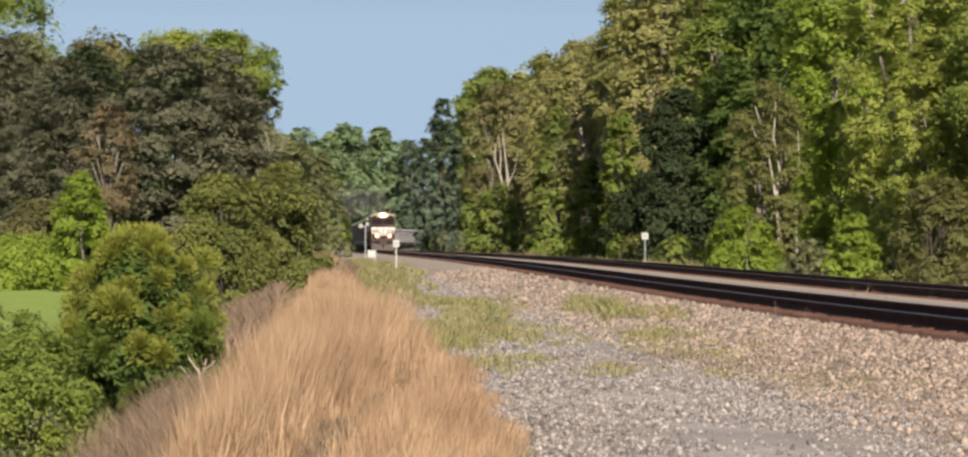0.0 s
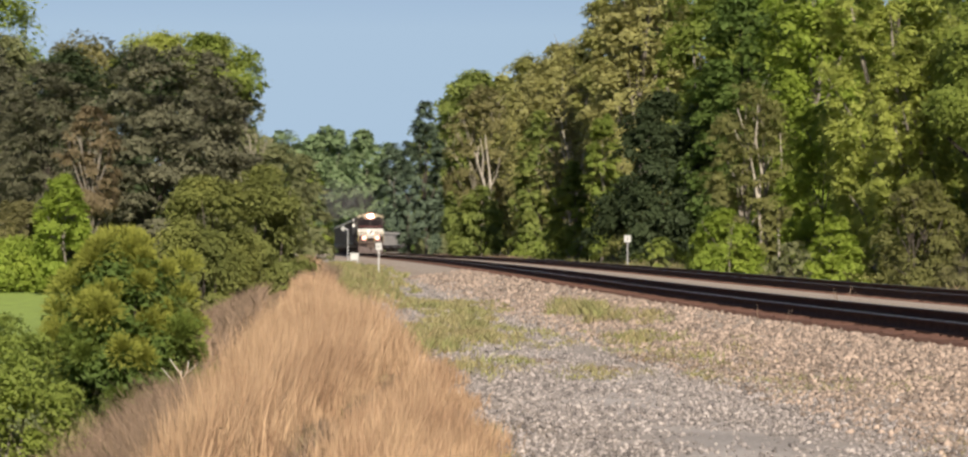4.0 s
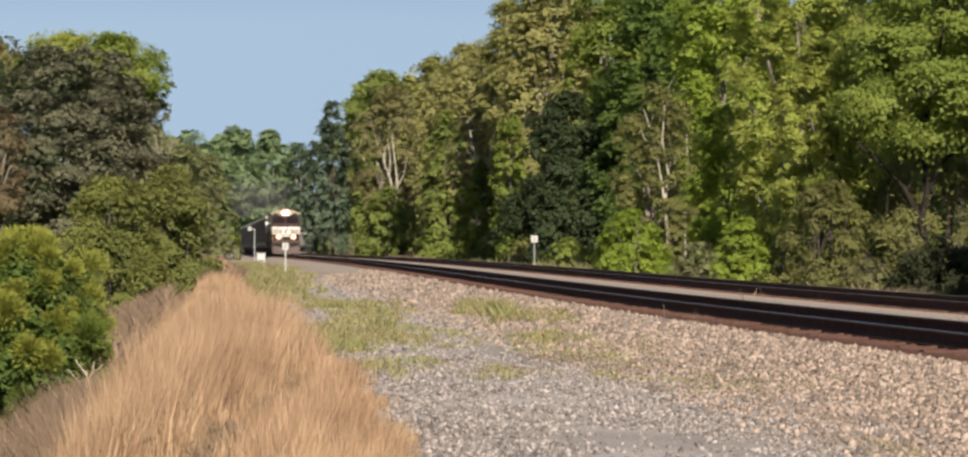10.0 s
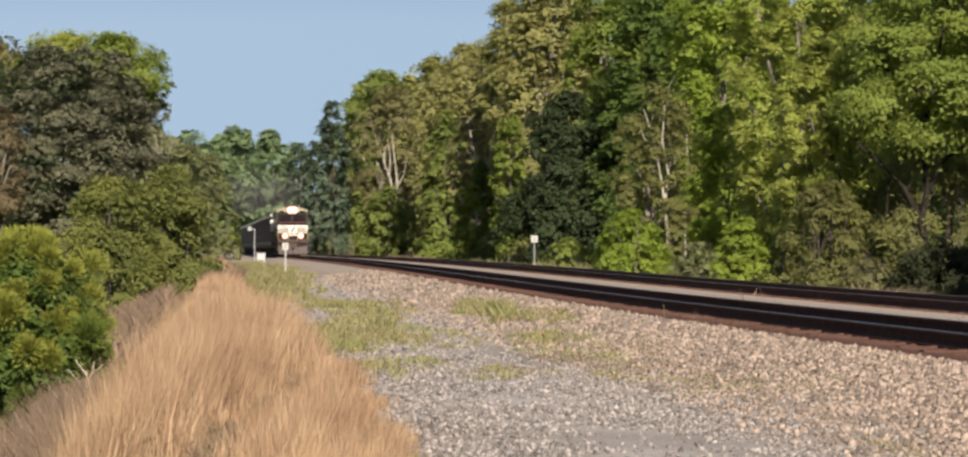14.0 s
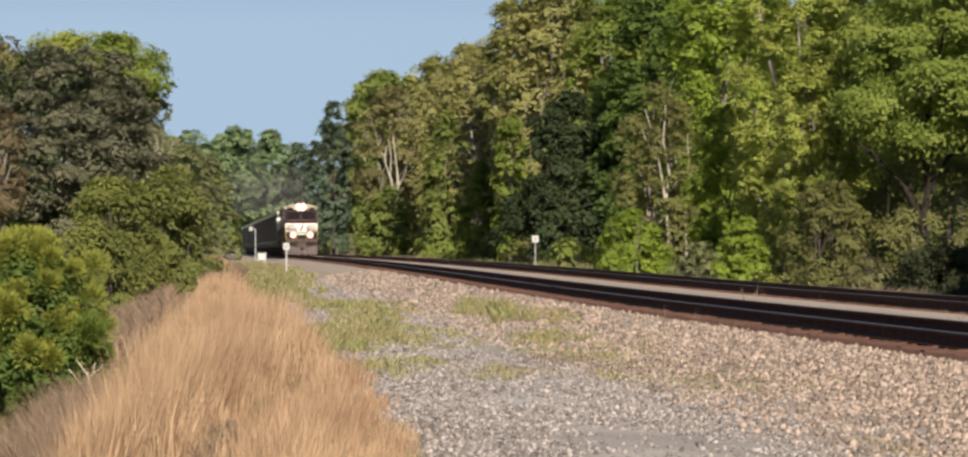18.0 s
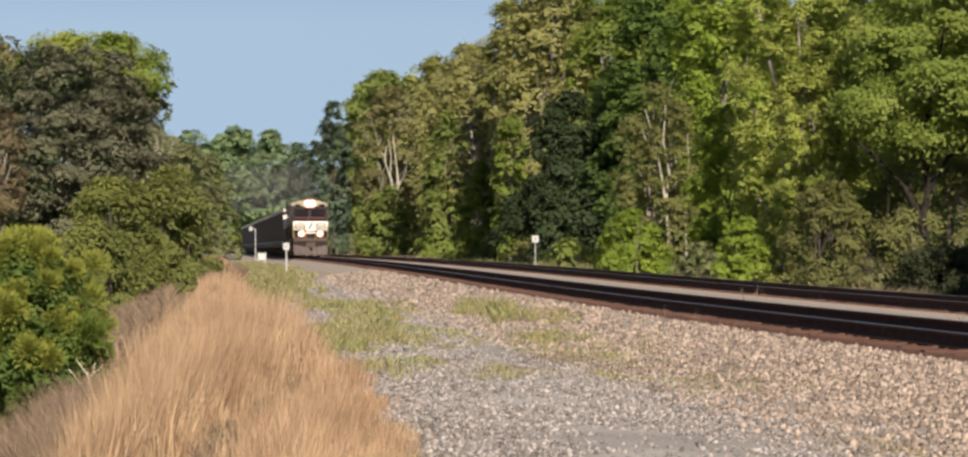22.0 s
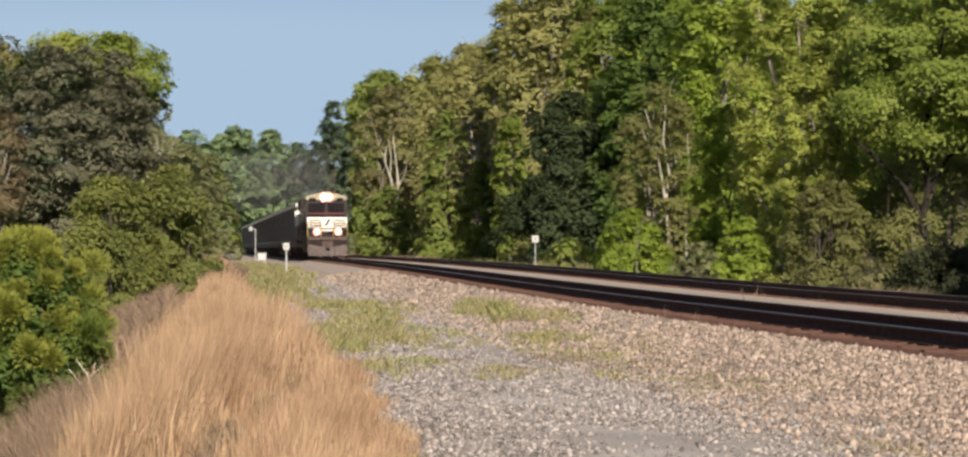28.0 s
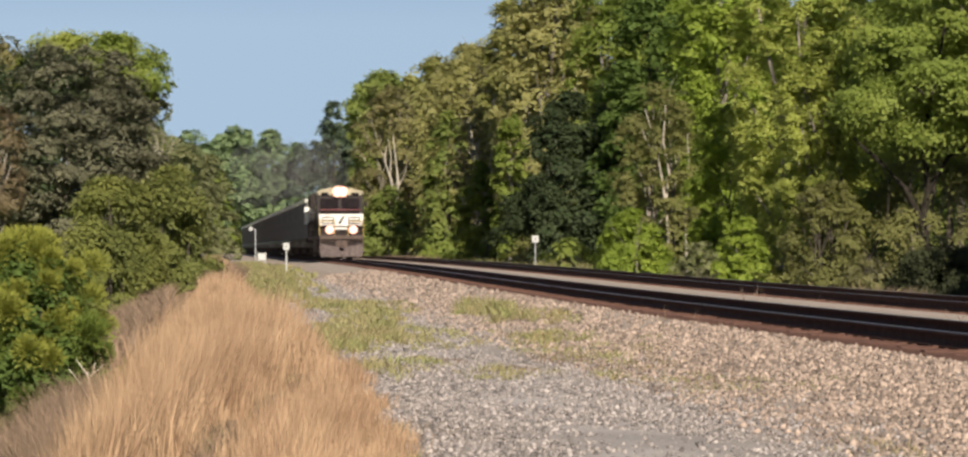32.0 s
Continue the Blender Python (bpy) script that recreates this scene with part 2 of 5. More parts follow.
def ground_z(s, y):
    """Height of the ground, s metres across the line (right is positive), y metres ahead."""
    r = zr(y)
    far = np.clip((y - 60) / 120, 0, 1)
    path = r - 0.62 + 0.12 * far
    left = np.interp(s, (-40, -23, -17, -12.5, -11.2, -10.0, -8.2, -4.2, -1.9), (-2.3, -2.3, -1.9, -1.0, -0.45, 0.0, 0.04, 0.0, 0.1))
    right = np.interp(s, (6.4, 8.6, 10.5, 13, 30), (0.14, -0.35, -0.3, 0.0, 0.4))
    soft = np.where((s > -2.5) & (s < 7), 0.0, np.where((s > -9) & (s < 7), 0.3, 1.0))
    relief = soft * (0.03 * np.sin(1.7 * s + 0.31 * y) * np.sin(0.9 * y + 0.6 * s) + 0.02 * np.sin(0.37 * y + 2.1 * s))
    return path + np.where(s < 2, left, right) + relief


def ground_sheet():
    s = np.concatenate((np.linspace(-2500, -60, 24), np.linspace(-50, -16, 18), np.linspace(-15, 16, 94), np.linspace(18, 60, 16), np.linspace(80, 2500, 24)))
    y = np.concatenate((np.linspace(-400, -20, 14), np.linspace(-10, 200, 160), np.linspace(204, 600, 70), np.linspace(620, 4200, 40)))
    S, Y = np.meshgrid(s, y)
    Z = ground_z(S, np.clip(Y, -80, 1400))
    Z = Z + np.where(np.abs(S) > 80, 1.5 * np.sin(S / 90) * np.sin(Y / 130), 0)
    X = np.interp(np.clip(Y, -80, 1400), YY, XC) + S
    X = np.where(Y < -80, 9.76 - 0.0975 * Y + S, X)
    v = np.stack((X, Y, Z), -1).reshape(-1, 3)
    a, b = len(y), len(s)
    i = np.arange(a * b).reshape(a, b)
    q = np.stack((i[:-1, :-1], i[:-1, 1:], i[1:, 1:], i[1:, :-1]), -1).reshape(-1, 4)
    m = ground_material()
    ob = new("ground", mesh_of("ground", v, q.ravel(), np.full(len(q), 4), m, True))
    tagged(ob, "grey gravel path, straw bank, green field and woodland floor beside the railway", "ground", kind="structure")


def ground_material():
    """Gravel, straw, meadow and litter in bands along the line, with ragged borders."""
    m = bpy.data.materials.new("ground")
    m.use_nodes = True
    n, l = m.node_tree.nodes, m.node_tree.links
    p = n["Principled BSDF"]
    p.inputs["Roughness"].default_value = 0.95
    g = n.new("ShaderNodeNewGeometry")
    dot = n.new("ShaderNodeVectorMath")
    dot.operation = "DOT_PRODUCT"
    dot.inputs[1].default_value = (1.0, 0.0975, 0.0)
    l.new(g.outputs["Position"], dot.inputs[0])
    wob = n.new("ShaderNodeTexNoise")
    wob.inputs["Scale"].default_value, wob.inputs["Detail"].default_value = 0.45, 5.0
    l.new(g.outputs["Position"], wob.inputs["Vector"])
    add = n.new("ShaderNodeMath")
    add.operation = "MULTIPLY_ADD"
    add.inputs[1].default_value = 2.6
    l.new(wob.outputs["Fac"], add.inputs[0])
    l.new(dot.outputs["Value"], add.inputs[2])
    rng = n.new("ShaderNodeMapRange")
    # s from -30 to 20 on the ramp; 9.76 is the line's place, 1.3 the mean of the wobble
    rng.inputs["From Min"].default_value, rng.inputs["From Max"].default_value = -30 + 9.76 + 1.3, 20 + 9.76 + 1.3
    l.new(add.outputs[0], rng.inputs["Value"])
    ramp = n.new("ShaderNodeValToRGB")
    e = ramp.color_ramp.elements
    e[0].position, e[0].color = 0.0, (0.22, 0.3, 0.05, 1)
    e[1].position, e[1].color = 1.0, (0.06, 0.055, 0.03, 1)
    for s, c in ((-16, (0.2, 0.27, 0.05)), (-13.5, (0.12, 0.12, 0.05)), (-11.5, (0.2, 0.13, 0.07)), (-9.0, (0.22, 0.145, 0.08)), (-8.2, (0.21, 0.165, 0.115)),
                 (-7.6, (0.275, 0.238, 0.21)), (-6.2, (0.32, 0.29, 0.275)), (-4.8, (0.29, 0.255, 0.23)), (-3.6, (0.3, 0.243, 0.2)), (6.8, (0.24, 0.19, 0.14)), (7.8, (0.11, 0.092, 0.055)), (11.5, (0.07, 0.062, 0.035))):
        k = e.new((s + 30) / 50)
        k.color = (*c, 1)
    l.new(rng.outputs[0], ramp.inputs[0])
    fine = n.new("ShaderNodeTexNoise")
    fine.inputs["Scale"].default_value, fine.inputs["Detail"].default_value = 18.0, 6.0
    l.new(g.outputs["Position"], fine.inputs["Vector"])
    mr = n.new("ShaderNodeMapRange")
    mr.inputs["From Min"].default_value, mr.inputs["From Max"].default_value = 0.3, 0.7
    mr.inputs["To Min"].default_value, mr.inputs["To Max"].default_value = 0.74, 1.22
    l.new(fine.outputs["Fac"], mr.inputs["Value"])
    hsv = n.new("ShaderNodeHueSaturation")
    broad, mb, both = n.new("ShaderNodeTexNoise"), n.new("ShaderNodeMapRange"), n.new("ShaderNodeMath")
    broad.inputs["Scale"].default_value, broad.inputs["Detail"].default_value = 0.7, 8.0
    mb.inputs["From Min"].default_value, mb.inputs["From Max"].default_value = 0.3, 0.7
    mb.inputs["To Min"].default_value, mb.inputs["To Max"].default_value = 0.8, 1.2
    both.operation = "MULTIPLY"
    l.new(g.outputs["Position"], broad.inputs["Vector"])
    l.new(broad.outputs["Fac"], mb.inputs["Value"])
    l.new(mr.outputs[0], both.inputs[0])
    l.new(mb.outputs[0], both.inputs[1])
    l.new(both.outputs[0], hsv.inputs["Value"])
    l.new(ramp.outputs[0], hsv.inputs["Color"])
    l.new(hsv.outputs[0], p.inputs["Base Color"])
    b = n.new("ShaderNodeBump")
    b.inputs["Strength"].default_value, b.inputs["Distance"].default_value = 0.5, 0.03
    l.new(fine.outputs["Fac"], b.inputs["Height"])
    l.new(b.outputs[0], p.inputs["Normal"])
    return m


def along(name, profile, y0, y1, step, material, shift=0.0, smooth=False):
    """A strip of the (s, z) outline swept along the line, z from the rail's foot."""
    y = np.arange(y0, y1 + step / 2, step)
    rows = []
    ox, oy = offset_side(y)
    for s, z in profile:
        rows.append(np.stack((xc(y) + (s + shift) * ox, y + (s + shift) * oy, zr(y) + z), -1))
    v = np.stack(rows, 1)
    k, c = len(y), len(profile)
    i = np.arange(k * c).reshape(k, c)
    j = np.roll(i, -1, axis=1)
    q = np.stack((i[:-1], j[:-1], j[1:], i[1:]), -1).reshape(-1, 4)
    loops = np.concatenate((q.ravel(), i[0], i[-1][::-1]))
    sizes = np.concatenate((np.full(len(q), 4), [c, c]))
    return mesh_of(name, v.reshape(-1, 3), loops, sizes, material, smooth)


RAIL = ((-0.07, -0.18), (-0.07, -0.165), (-0.012, -0.145), (-0.01, -0.05), (-0.036, -0.04), (-0.036, -0.006), (-0.028, 0.0), (0.028, 0.0), (0.036, -0.006), (0.036, -0.04), (0.01, -0.05), (0.012, -0.145), (0.07, -0.165), (0.07, -0.18))


def railway():
    bed = new("ballast_bed", along("ballast_bed", ((-4.1, -0.75), (-3.9, -0.62), (-1.85, -0.31), (-1.43, -0.245), (-1.2, -0.26), (0.95, -0.215), (1.3, -0.215), (1.55, -0.19), (2.0, -0.145), (2.6, -0.115), (2.9, -0.1), (3.05, -0.15), (3.4, -0.17), (5.85, -0.16), (6.3, -0.22), (8.3, -0.9)), 5, 900, 2.5, BALLAST))
    tagged(bed, "sloping bed of pale pinkish crushed stone under two tracks", "ballast", kind="structure")
    st = new("stained_ballast", along("stained_ballast", ((-1.48, -0.36), (-1.46, -0.31), (-1.38, -0.2), (-1.3, -0.19), (-1.2, -0.194), (-0.4, -0.21), (0.4, -0.21), (1.2, -0.2), (1.36, -0.2), (1.42, -0.3)), 5, 900, 2.5, STAIN))
    tagged(st, "rust-brown stained stones along the tie ends", "ballast", kind="structure")
    for shift, rise, label in ((0.0, 0.0, "main track with dark rusty rails on wooden ties"), (SPACING, 0.045, "second track with dark rusty rails on wooden ties")):
        tr = empty("railway_track", label, "railway track", "railway tracks", "structure")
        for side in (-1, 1):
            for pname, prof, m in (("rail", RAIL, RUST), ("rail_head", ((-0.031, 0.0005), (-0.031, 0.003), (0.031, 0.003), (0.031, 0.0005)), STEEL)):
                o = new(pname, along(pname, tuple((a, z + rise) for a, z in prof), 5, 900, 2.0, m, shift + side * GAUGE / 2))
                o.parent = tr
        bm = bmesh.new()
        box(bm, (0, 0, -0.285), (2.6, 0.23, 0.19))
        for sx in (-1, 1):
            box(bm, (sx * GAUGE / 2, 0, -0.186), (0.3, 0.19, 0.012))
        tie = part("tie", bm, TIE, tr)
        rnd = random.Random(4 + int(shift))
        n_near = 290 if shift == 0 else 200
        y, far_v, far_q = 22.0, [], []
        base = np.array([v.co for v in tie.data.vertices])
        for k in range(560):
            ox, oy = offset_side(y)
            m = pose(float(xc(y) + shift * ox), float(y + shift * oy), float(zr(y)) + rise + rnd.uniform(-0.012, 0.008), 0, rnd.uniform(-0.4, 0.4), math.degrees(math.atan2(oy, ox)) + rnd.uniform(-1.2, 1.2)) @ Matrix.Translation((rnd.uniform(-0.05, 0.05), 0, 0))
            if k < n_near:
                o = tie if k == 0 else new("tie", tie.data)
                o.parent = tr
                o.matrix_basis = m
            else:
                far_v.append(base @ np.array(m.to_3x3()).T + np.array(m.translation))
            y += 0.5 + rnd.uniform(-0.03, 0.03)
        faces = [tuple(p.vertices) for p in tie.data.polygons]
        nb = len(base)
        fl = [i + nb * k for k in range(len(far_v)) for f in faces for i in f]
        fs = [len(f) for k in range(len(far_v)) for f in faces]
        o = new("distant_ties", mesh_of("distant_ties", np.concatenate(far_v), fl, fs, TIE))
        o.parent = tr
        tagged(o, "row of wooden ties running on", kind="stuff")


# ---- trees ----
def tube(V, F, pts, r0, r1, seg=6):
    """Adds a bent, tapered limb through the points."""
    base = len(V)
    k = len(pts)
    for i, p in enumerate(pts):
        d = (pts[min(i + 1, k - 1)] - pts[max(i - 1, 0)]).normalized()
        u = d.orthogonal().normalized()
        w = d.cross(u)
        r = r0 + (r1 - r0) * i / (k - 1)
        for j in range(seg):
            a = 2 * math.pi * j / seg
            V.append(p + (u * math.cos(a) + w * math.sin(a)) * r)
    for i in range(k - 1):
        for j in range(seg):
            a, b = base + i * seg + j, base + i * seg + (j + 1) % seg
            F.append((a, b, b + seg, a + seg))
    F.append(tuple(base + (k - 1) * seg + j for j in range(seg)))


def leaves_mesh(name, centres, radii, squash, n, size, material, rs, long=0.62, droop=0.2, up=0.45):
    """n single pointed leaves in flat sprays that cover the outside of the clumps."""
    w = radii ** 2
    w = w / w.sum()
    hub = centres.mean(0) - np.array((0, 0, 0.3 * np.ptp(centres[:, 2])))
    unit = lambda v: v / (np.linalg.norm(v, axis=1)[:, None] + 1e-9)
    m = max(3 * len(centres), n // 15)
    pick = rs.choice(len(centres), m, p=w)
    out = unit(centres[pick] - hub)
    d = unit(rs.normal(size=(m, 3)) + 0.55 * out + np.array((0, 0, 0.2)))
    spray = centres[pick] + d * (radii[pick] * rs.uniform(0.3, 1.1, m))[:, None] * np.array((1, 1, squash))
    face = unit(d * 0.7 + out * 0.45 + np.array((0, 0, up)) + rs.normal(size=(m, 3)) * 0.2)
    reach = radii[pick] * rs.uniform(0.35, 0.8, m)
    q = rs.randint(0, m, n)
    g = rs.normal(size=(n, 3)) * 0.55
    nor = face[q]
    g -= nor * ((g * nor).sum(1) * 0.72)[:, None]
    pos = spray[q] + g * reach[q][:, None]
    pos[:, 2] -= droop * (g ** 2).sum(1) * reach[q]
    nor = unit(nor + rs.normal(size=(n, 3)) * 0.22)
    t = unit(np.cross(nor, rs.normal(size=(n, 3))))
    b = np.cross(nor, t)
    L = (size * (0.6 + 0.8 * rs.rand(n)))[:, None]
    root, wide = pos - t * L * 0.5, b * L * long * 0.5
    v = np.stack((pos + t * L * 0.5, root + wide, root - wide), 1).reshape(-1, 3)
    return mesh_of(name, v, np.arange(3 * n), np.full(n, 3), material)


def tree(name, label, x, y, z, height, width, crown_from, leaf_key, bark_key, leaf_size, cover=1.6, shape="round", seed=1, lumps=1.0, group="", category="tree", bare=0.0, stems=1):
    """A tree: a tapered trunk with limbs under one parent, and a ragged crown of many single leaves round clumps."""
    rs, rnd = np.random.RandomState(seed), random.Random(seed)
    root = empty(name, label, category, group, at=(x, y, z))
    h0 = height * crown_from
    ch, R = height - h0, width / 2
    K = max(14, int(62 * lumps * max(0.8, min(2.2, ch / width))))
    ph = rs.rand(6) * 6.28
    u = rs.rand(4 * K)
    if shape == "column":
        env = np.minimum(1.0, 1.8 * (1.02 - u) ** 0.55) * np.minimum(1, 0.75 + u)
    elif shape == "bush":
        env = np.sqrt(np.maximum(0.02, 1 - u ** 2.2))
    elif shape == "dome":
        env = np.sqrt(np.maximum(0.04, 1 - u ** 3.4)) * (0.85 + 0.15 * np.sin(3.0 * u))
    elif shape == "flat":
        env = np.sqrt(np.maximum(0.03, 1 - u ** 2.6)) * np.minimum(1, 0.8 + 0.6 * u)
    else:
        env = np.sqrt(np.maximum(0.02, 1 - (2 * u - 0.85) ** 2 * 0.75))
    keep = rs.rand(4 * K) < env ** 1.2 + 0.18
    u, env = u[keep][:K], env[keep][:K]
    K = len(u)
    a = rs.rand(K) * 2 * math.pi
    env = env * (1 + 0.13 * np.sin(2 * a + ph[0]) + 0.1 * np.sin(3 * a + ph[1] + 4 * u) + 0.1 * rs.normal(size=K))
    rr = R * (0.15 + 0.17 * rs.rand(K)) / lumps ** 0.3
    r = np.minimum(env * R * rs.rand(K) ** 0.33, np.maximum(0, env * R - rr * 0.8))
    cs = np.stack((r * np.cos(a), r * np.sin(a), h0 + np.clip(u * ch, rr * 0.3, np.maximum(ch - rr * 0.75, rr * 0.3))), -1)
    if shape == "flat":
        step = ch / 9
        lev = np.round((cs[:, 2] - h0) / step + 0.6 * np.sin(2 * np.arctan2(cs[:, 1], cs[:, 0]) + ph[2]))
        cs[:, 2] = 0.45 * cs[:, 2] + 0.55 * (h0 + lev * step) - 0.05 * r
    V, F = [], []
    foot = []
    for k in range(stems):
        a = rnd.uniform(0, 6.28)
        off = Vector((math.cos(a), math.sin(a), 0)) * (0.0 if stems == 1 else 0.12 * width)
        lean = Vector((rnd.uniform(-1, 1), rnd.uniform(-1, 1), 0)) * R * (0.16 if stems == 1 else 0.45)
        pts = [off + Vector((0, 0, -0.3))] + [off + lean * f * f + Vector((rnd.uniform(-1, 1), rnd.uniform(-1, 1), 0)) * 0.018 * height + Vector((0, 0, height * f * 0.86)) for f in (0.12, 0.3, 0.5, 0.72, 1.0)]
        r0 = max(0.02, height * (0.014 if bare > 0.7 else 0.013))
        tube(V, F, pts, r0, r0 * 0.18, 7)
        foot.append(pts)
    me = mesh_of("trunk", [tuple(v) for v in V], [i for f in F for i in f], [len(f) for f in F], BARK[bark_key], True)
    o = new("trunk", me)
    o.parent = root
    order = rs.permutation(K)[: min(K, 22 if bare else 7)]
    for k in order:
        V, F = [], []
        c = Vector(cs[k])
        pts = foot[k % stems]
        f = min(0.8, max(0.12, (c.z - 0.25 * R) / (height * 0.86) * rnd.uniform(0.55, 0.85)))
        i = min(int(f * 5), 4)
        s = pts[i].lerp(pts[i + 1], f * 5 - i)
        mid = s.lerp(c, 0.5) + Vector((rnd.uniform(-1, 1), rnd.uniform(-1, 1), rnd.uniform(-0.2, 0.8))) * R * 0.08
        rb = height * 0.0065
        tube(V, F, [s, mid, c], rb, rb * 0.3, 5)
        for q in range(int(bare * 5)):
            e = c + Vector((rnd.uniform(-1, 1), rnd.uniform(-1, 1), rnd.uniform(0, 1.3))) * rr[k] * 1.3
            tube(V, F, [mid.lerp(c, rnd.random()), c.lerp(e, 0.4), e], rb * 0.4, rb * 0.1, 4)
        o = new("limb", mesh_of("limb", [tuple(v) for v in V], [i for f in F for i in f], [len(f) for f in F], BARK[bark_key], True))
        o.parent = root
    area = math.pi * width * ch * 0.85
    n = int(2.0 * cover * area / (0.31 * leaf_size ** 2))
    most = 60000 if leaf_key == "pine" else 52000 if y < 160 else 32000 if y < 500 else 12000
    if n > most:
        leaf_size *= min(1.35, (n / most) ** 0.42)
        n = most
    o = new("crown", leaves_mesh("crown", cs, rr, 0.42 if shape == "flat" else 0.85, max(300, n), leaf_size, LEAF[leaf_key], rs, 0.34 if leaf_key in ("pine", "cedar", "shrub") else 0.62, up=0.9 if shape == "flat" else 0.45))
    o.parent = root
    return root


def plant(name, label, x, y, z, h, w, crown_from, leaf_key, bark_key, leaf_size, cover, shape, lumps=1.0, group="", bare=0, stems=1):
    """Plants one tree or bush; its growth is seeded by its place."""
    tree(name, label, x, y, z, h, w, crown_from, leaf_key, bark_key, leaf_size, cover, shape, int(abs(x * 137 + y * 211 + h * 17)) % 99991, lumps, group, "shrub" if "bush" in name or "shrub" in name else "tree", bare, stems)


def woods():
    edge, deep, scrub, under, far = "trees along the right-of-way", "trees along the right-of-way", "scrub along the wood", "undergrowth of the wood", "trees far down the line"
    plant("cedar_tree", "tall dark blue-green conifer by the railway", -20.59, 405, 0, 21.17, 5.72, 0.03, "cedar", "dark", 0.506, 2.2, "column", 1.5, edge)
    plant("cedar_tree", "dark blue-green conifer by the railway", -26.34, 470, 0, 18.62, 5.19, 0.03, "cedar", "dark", 0.588, 2.2, "column", 1.5, edge)
    plant("oak_tree", "tall leafy bright green tree", -15.26, 440, 0, 27.22, 15.95, 0.12, "soft", "grey", 0.55, 1.8, "dome", 1.3, edge)
    plant("maple_tree", "bright green young tree in full leaf", -16.39, 430, 0, 19.1, 8.38, 0.1, "soft", "grey", 0.537, 1.8, "dome", 1.3, edge)
    plant("bare_tree", "brown budding tree with a pale forked trunk", -10.22, 335, 0, 19.43, 9.25, 0.3, "brown", "pale", 0.419, 0.8, "round", 1.3, edge, 1.0, 3)
    plant("maple_tree", "green tree in leaf under taller ones", -10.2, 316, 0, 7.6, 6.6, 0.02, "soft", "grey", 0.4, 1.8, "bush", 1.2, edge)
    plant("oak_tree", "yellow-green leafy tree in the wood", -8.13, 350, 0, 17.19, 5.69, 0.12, "olive", "grey", 0.438, 1.6, "dome", 1.2, edge)
    plant("holly_tree", "dark green column of ivy-clad branches", -3.56, 285, 0, 14.3, 4.53, 0.02, "soft", "dark", 0.356, 2.0, "column", 1.4, edge)
    plant("oak_tree", "tall tan-green budding tree", -1.34, 300, 0, 21.88, 10.88, 0.12, "tan", "grey", 0.375, 1.1, "dome", 1.4, edge, 0.6)
    plant("bare_tree", "brown budding tree with pale limbs", 0.05, 255, 0, 14.92, 5.63, 0.25, "brown", "pale", 0.319, 0.8, "round", 1.2, edge, 1.0, 2)
    plant("maple_tree", "green shrubby tree at the edge of the wood", -0.2, 240, 0, 8.1, 3.71, 0.02, "green", "grey", 0.3, 1.8, "bush", 1.2, edge)
    plant("maple_tree", "green slender tree in young leaf", 1.86, 210, 0, 10.62, 2.92, 0.03, "green", "grey", 0.263, 1.8, "column", 1.3, edge)
    plant("oak_tree", "tall tan-olive oak in bud", 5.06, 222, 0, 23.75, 9.05, 0.12, "tan", "grey", 0.278, 1.4, "dome", 1.6, edge, 0.5)
    plant("oak_tree", "dark shaded evergreen oak", 5.6, 188, 0, 10.9, 7.9, 0.02, "ivy", "dark", 0.235, 2.0, "bush", 1.6, edge)
    plant("oak_tree", "tall green oak in leaf", 8.72, 196, 0, 21.09, 7.1, 0.12, "green", "grey", 0.245, 1.6, "dome", 1.5, edge)
    plant("oak_tree", "dark green oak behind the edge of the wood", 10.54, 185, 0, 18.04, 6.71, 0.1, "dark", "dark", 0.231, 1.8, "dome", 1.5, edge)
    plant("bare_tree", "olive budding tree with a pale trunk", 8.7, 146, 0, 9.27, 4.6, 0.05, "thicket", "grey", 0.17, 1.1, "round", 1.7, edge, 0.3, 3)
    plant("oak_tree", "tall bright green oak in leaf", 12.3, 152, 0, 17.85, 6.65, 0.12, "bright", "grey", 0.19, 1.7, "dome", 1.6, edge)
    plant("maple_tree", "green maple in the wood", 10.69, 128, 0, 7.19, 4.16, 0.05, "bright", "grey", 0.16, 1.6, "dome", 1.4, edge)
    plant("willow_tree", "tall thin yellow-green willow", 12.99, 122, 0, 15.03, 5.93, 0.03, "willow", "grey", 0.125, 1.6, "column", 4.0, edge, 0, 2)
    plant("bare_tree", "olive-brown tangle of budding twigs", 11.25, 97, -0.4, 3.6, 2.9, 0.02, "thicket", "dark", 0.12, 1.0, "column", 1.6, edge, 0.4, 4)
    plant("willow_tree", "thin young yellow-green willow", 11.35, 99.5, -0.4, 8.4, 3.0, 0.15, "willow", "grey", 0.11, 2.3, "column", 2.5, edge, 0.3, 2)
    plant("bare_tree", "olive tangle of twigs under an oak", 15.0, 99.5, -0.4, 5.0, 5.6, 0.02, "thicket", "grey", 0.123, 0.5, "bush", 1.8, edge, 0.8, 4)
    plant("oak_tree", "broad bright green oak over the wood", 16.45, 108, 0, 13.42, 6.75, 0.3, "green", "dark", 0.135, 1.7, "dome", 1.8, edge, 0, 3)
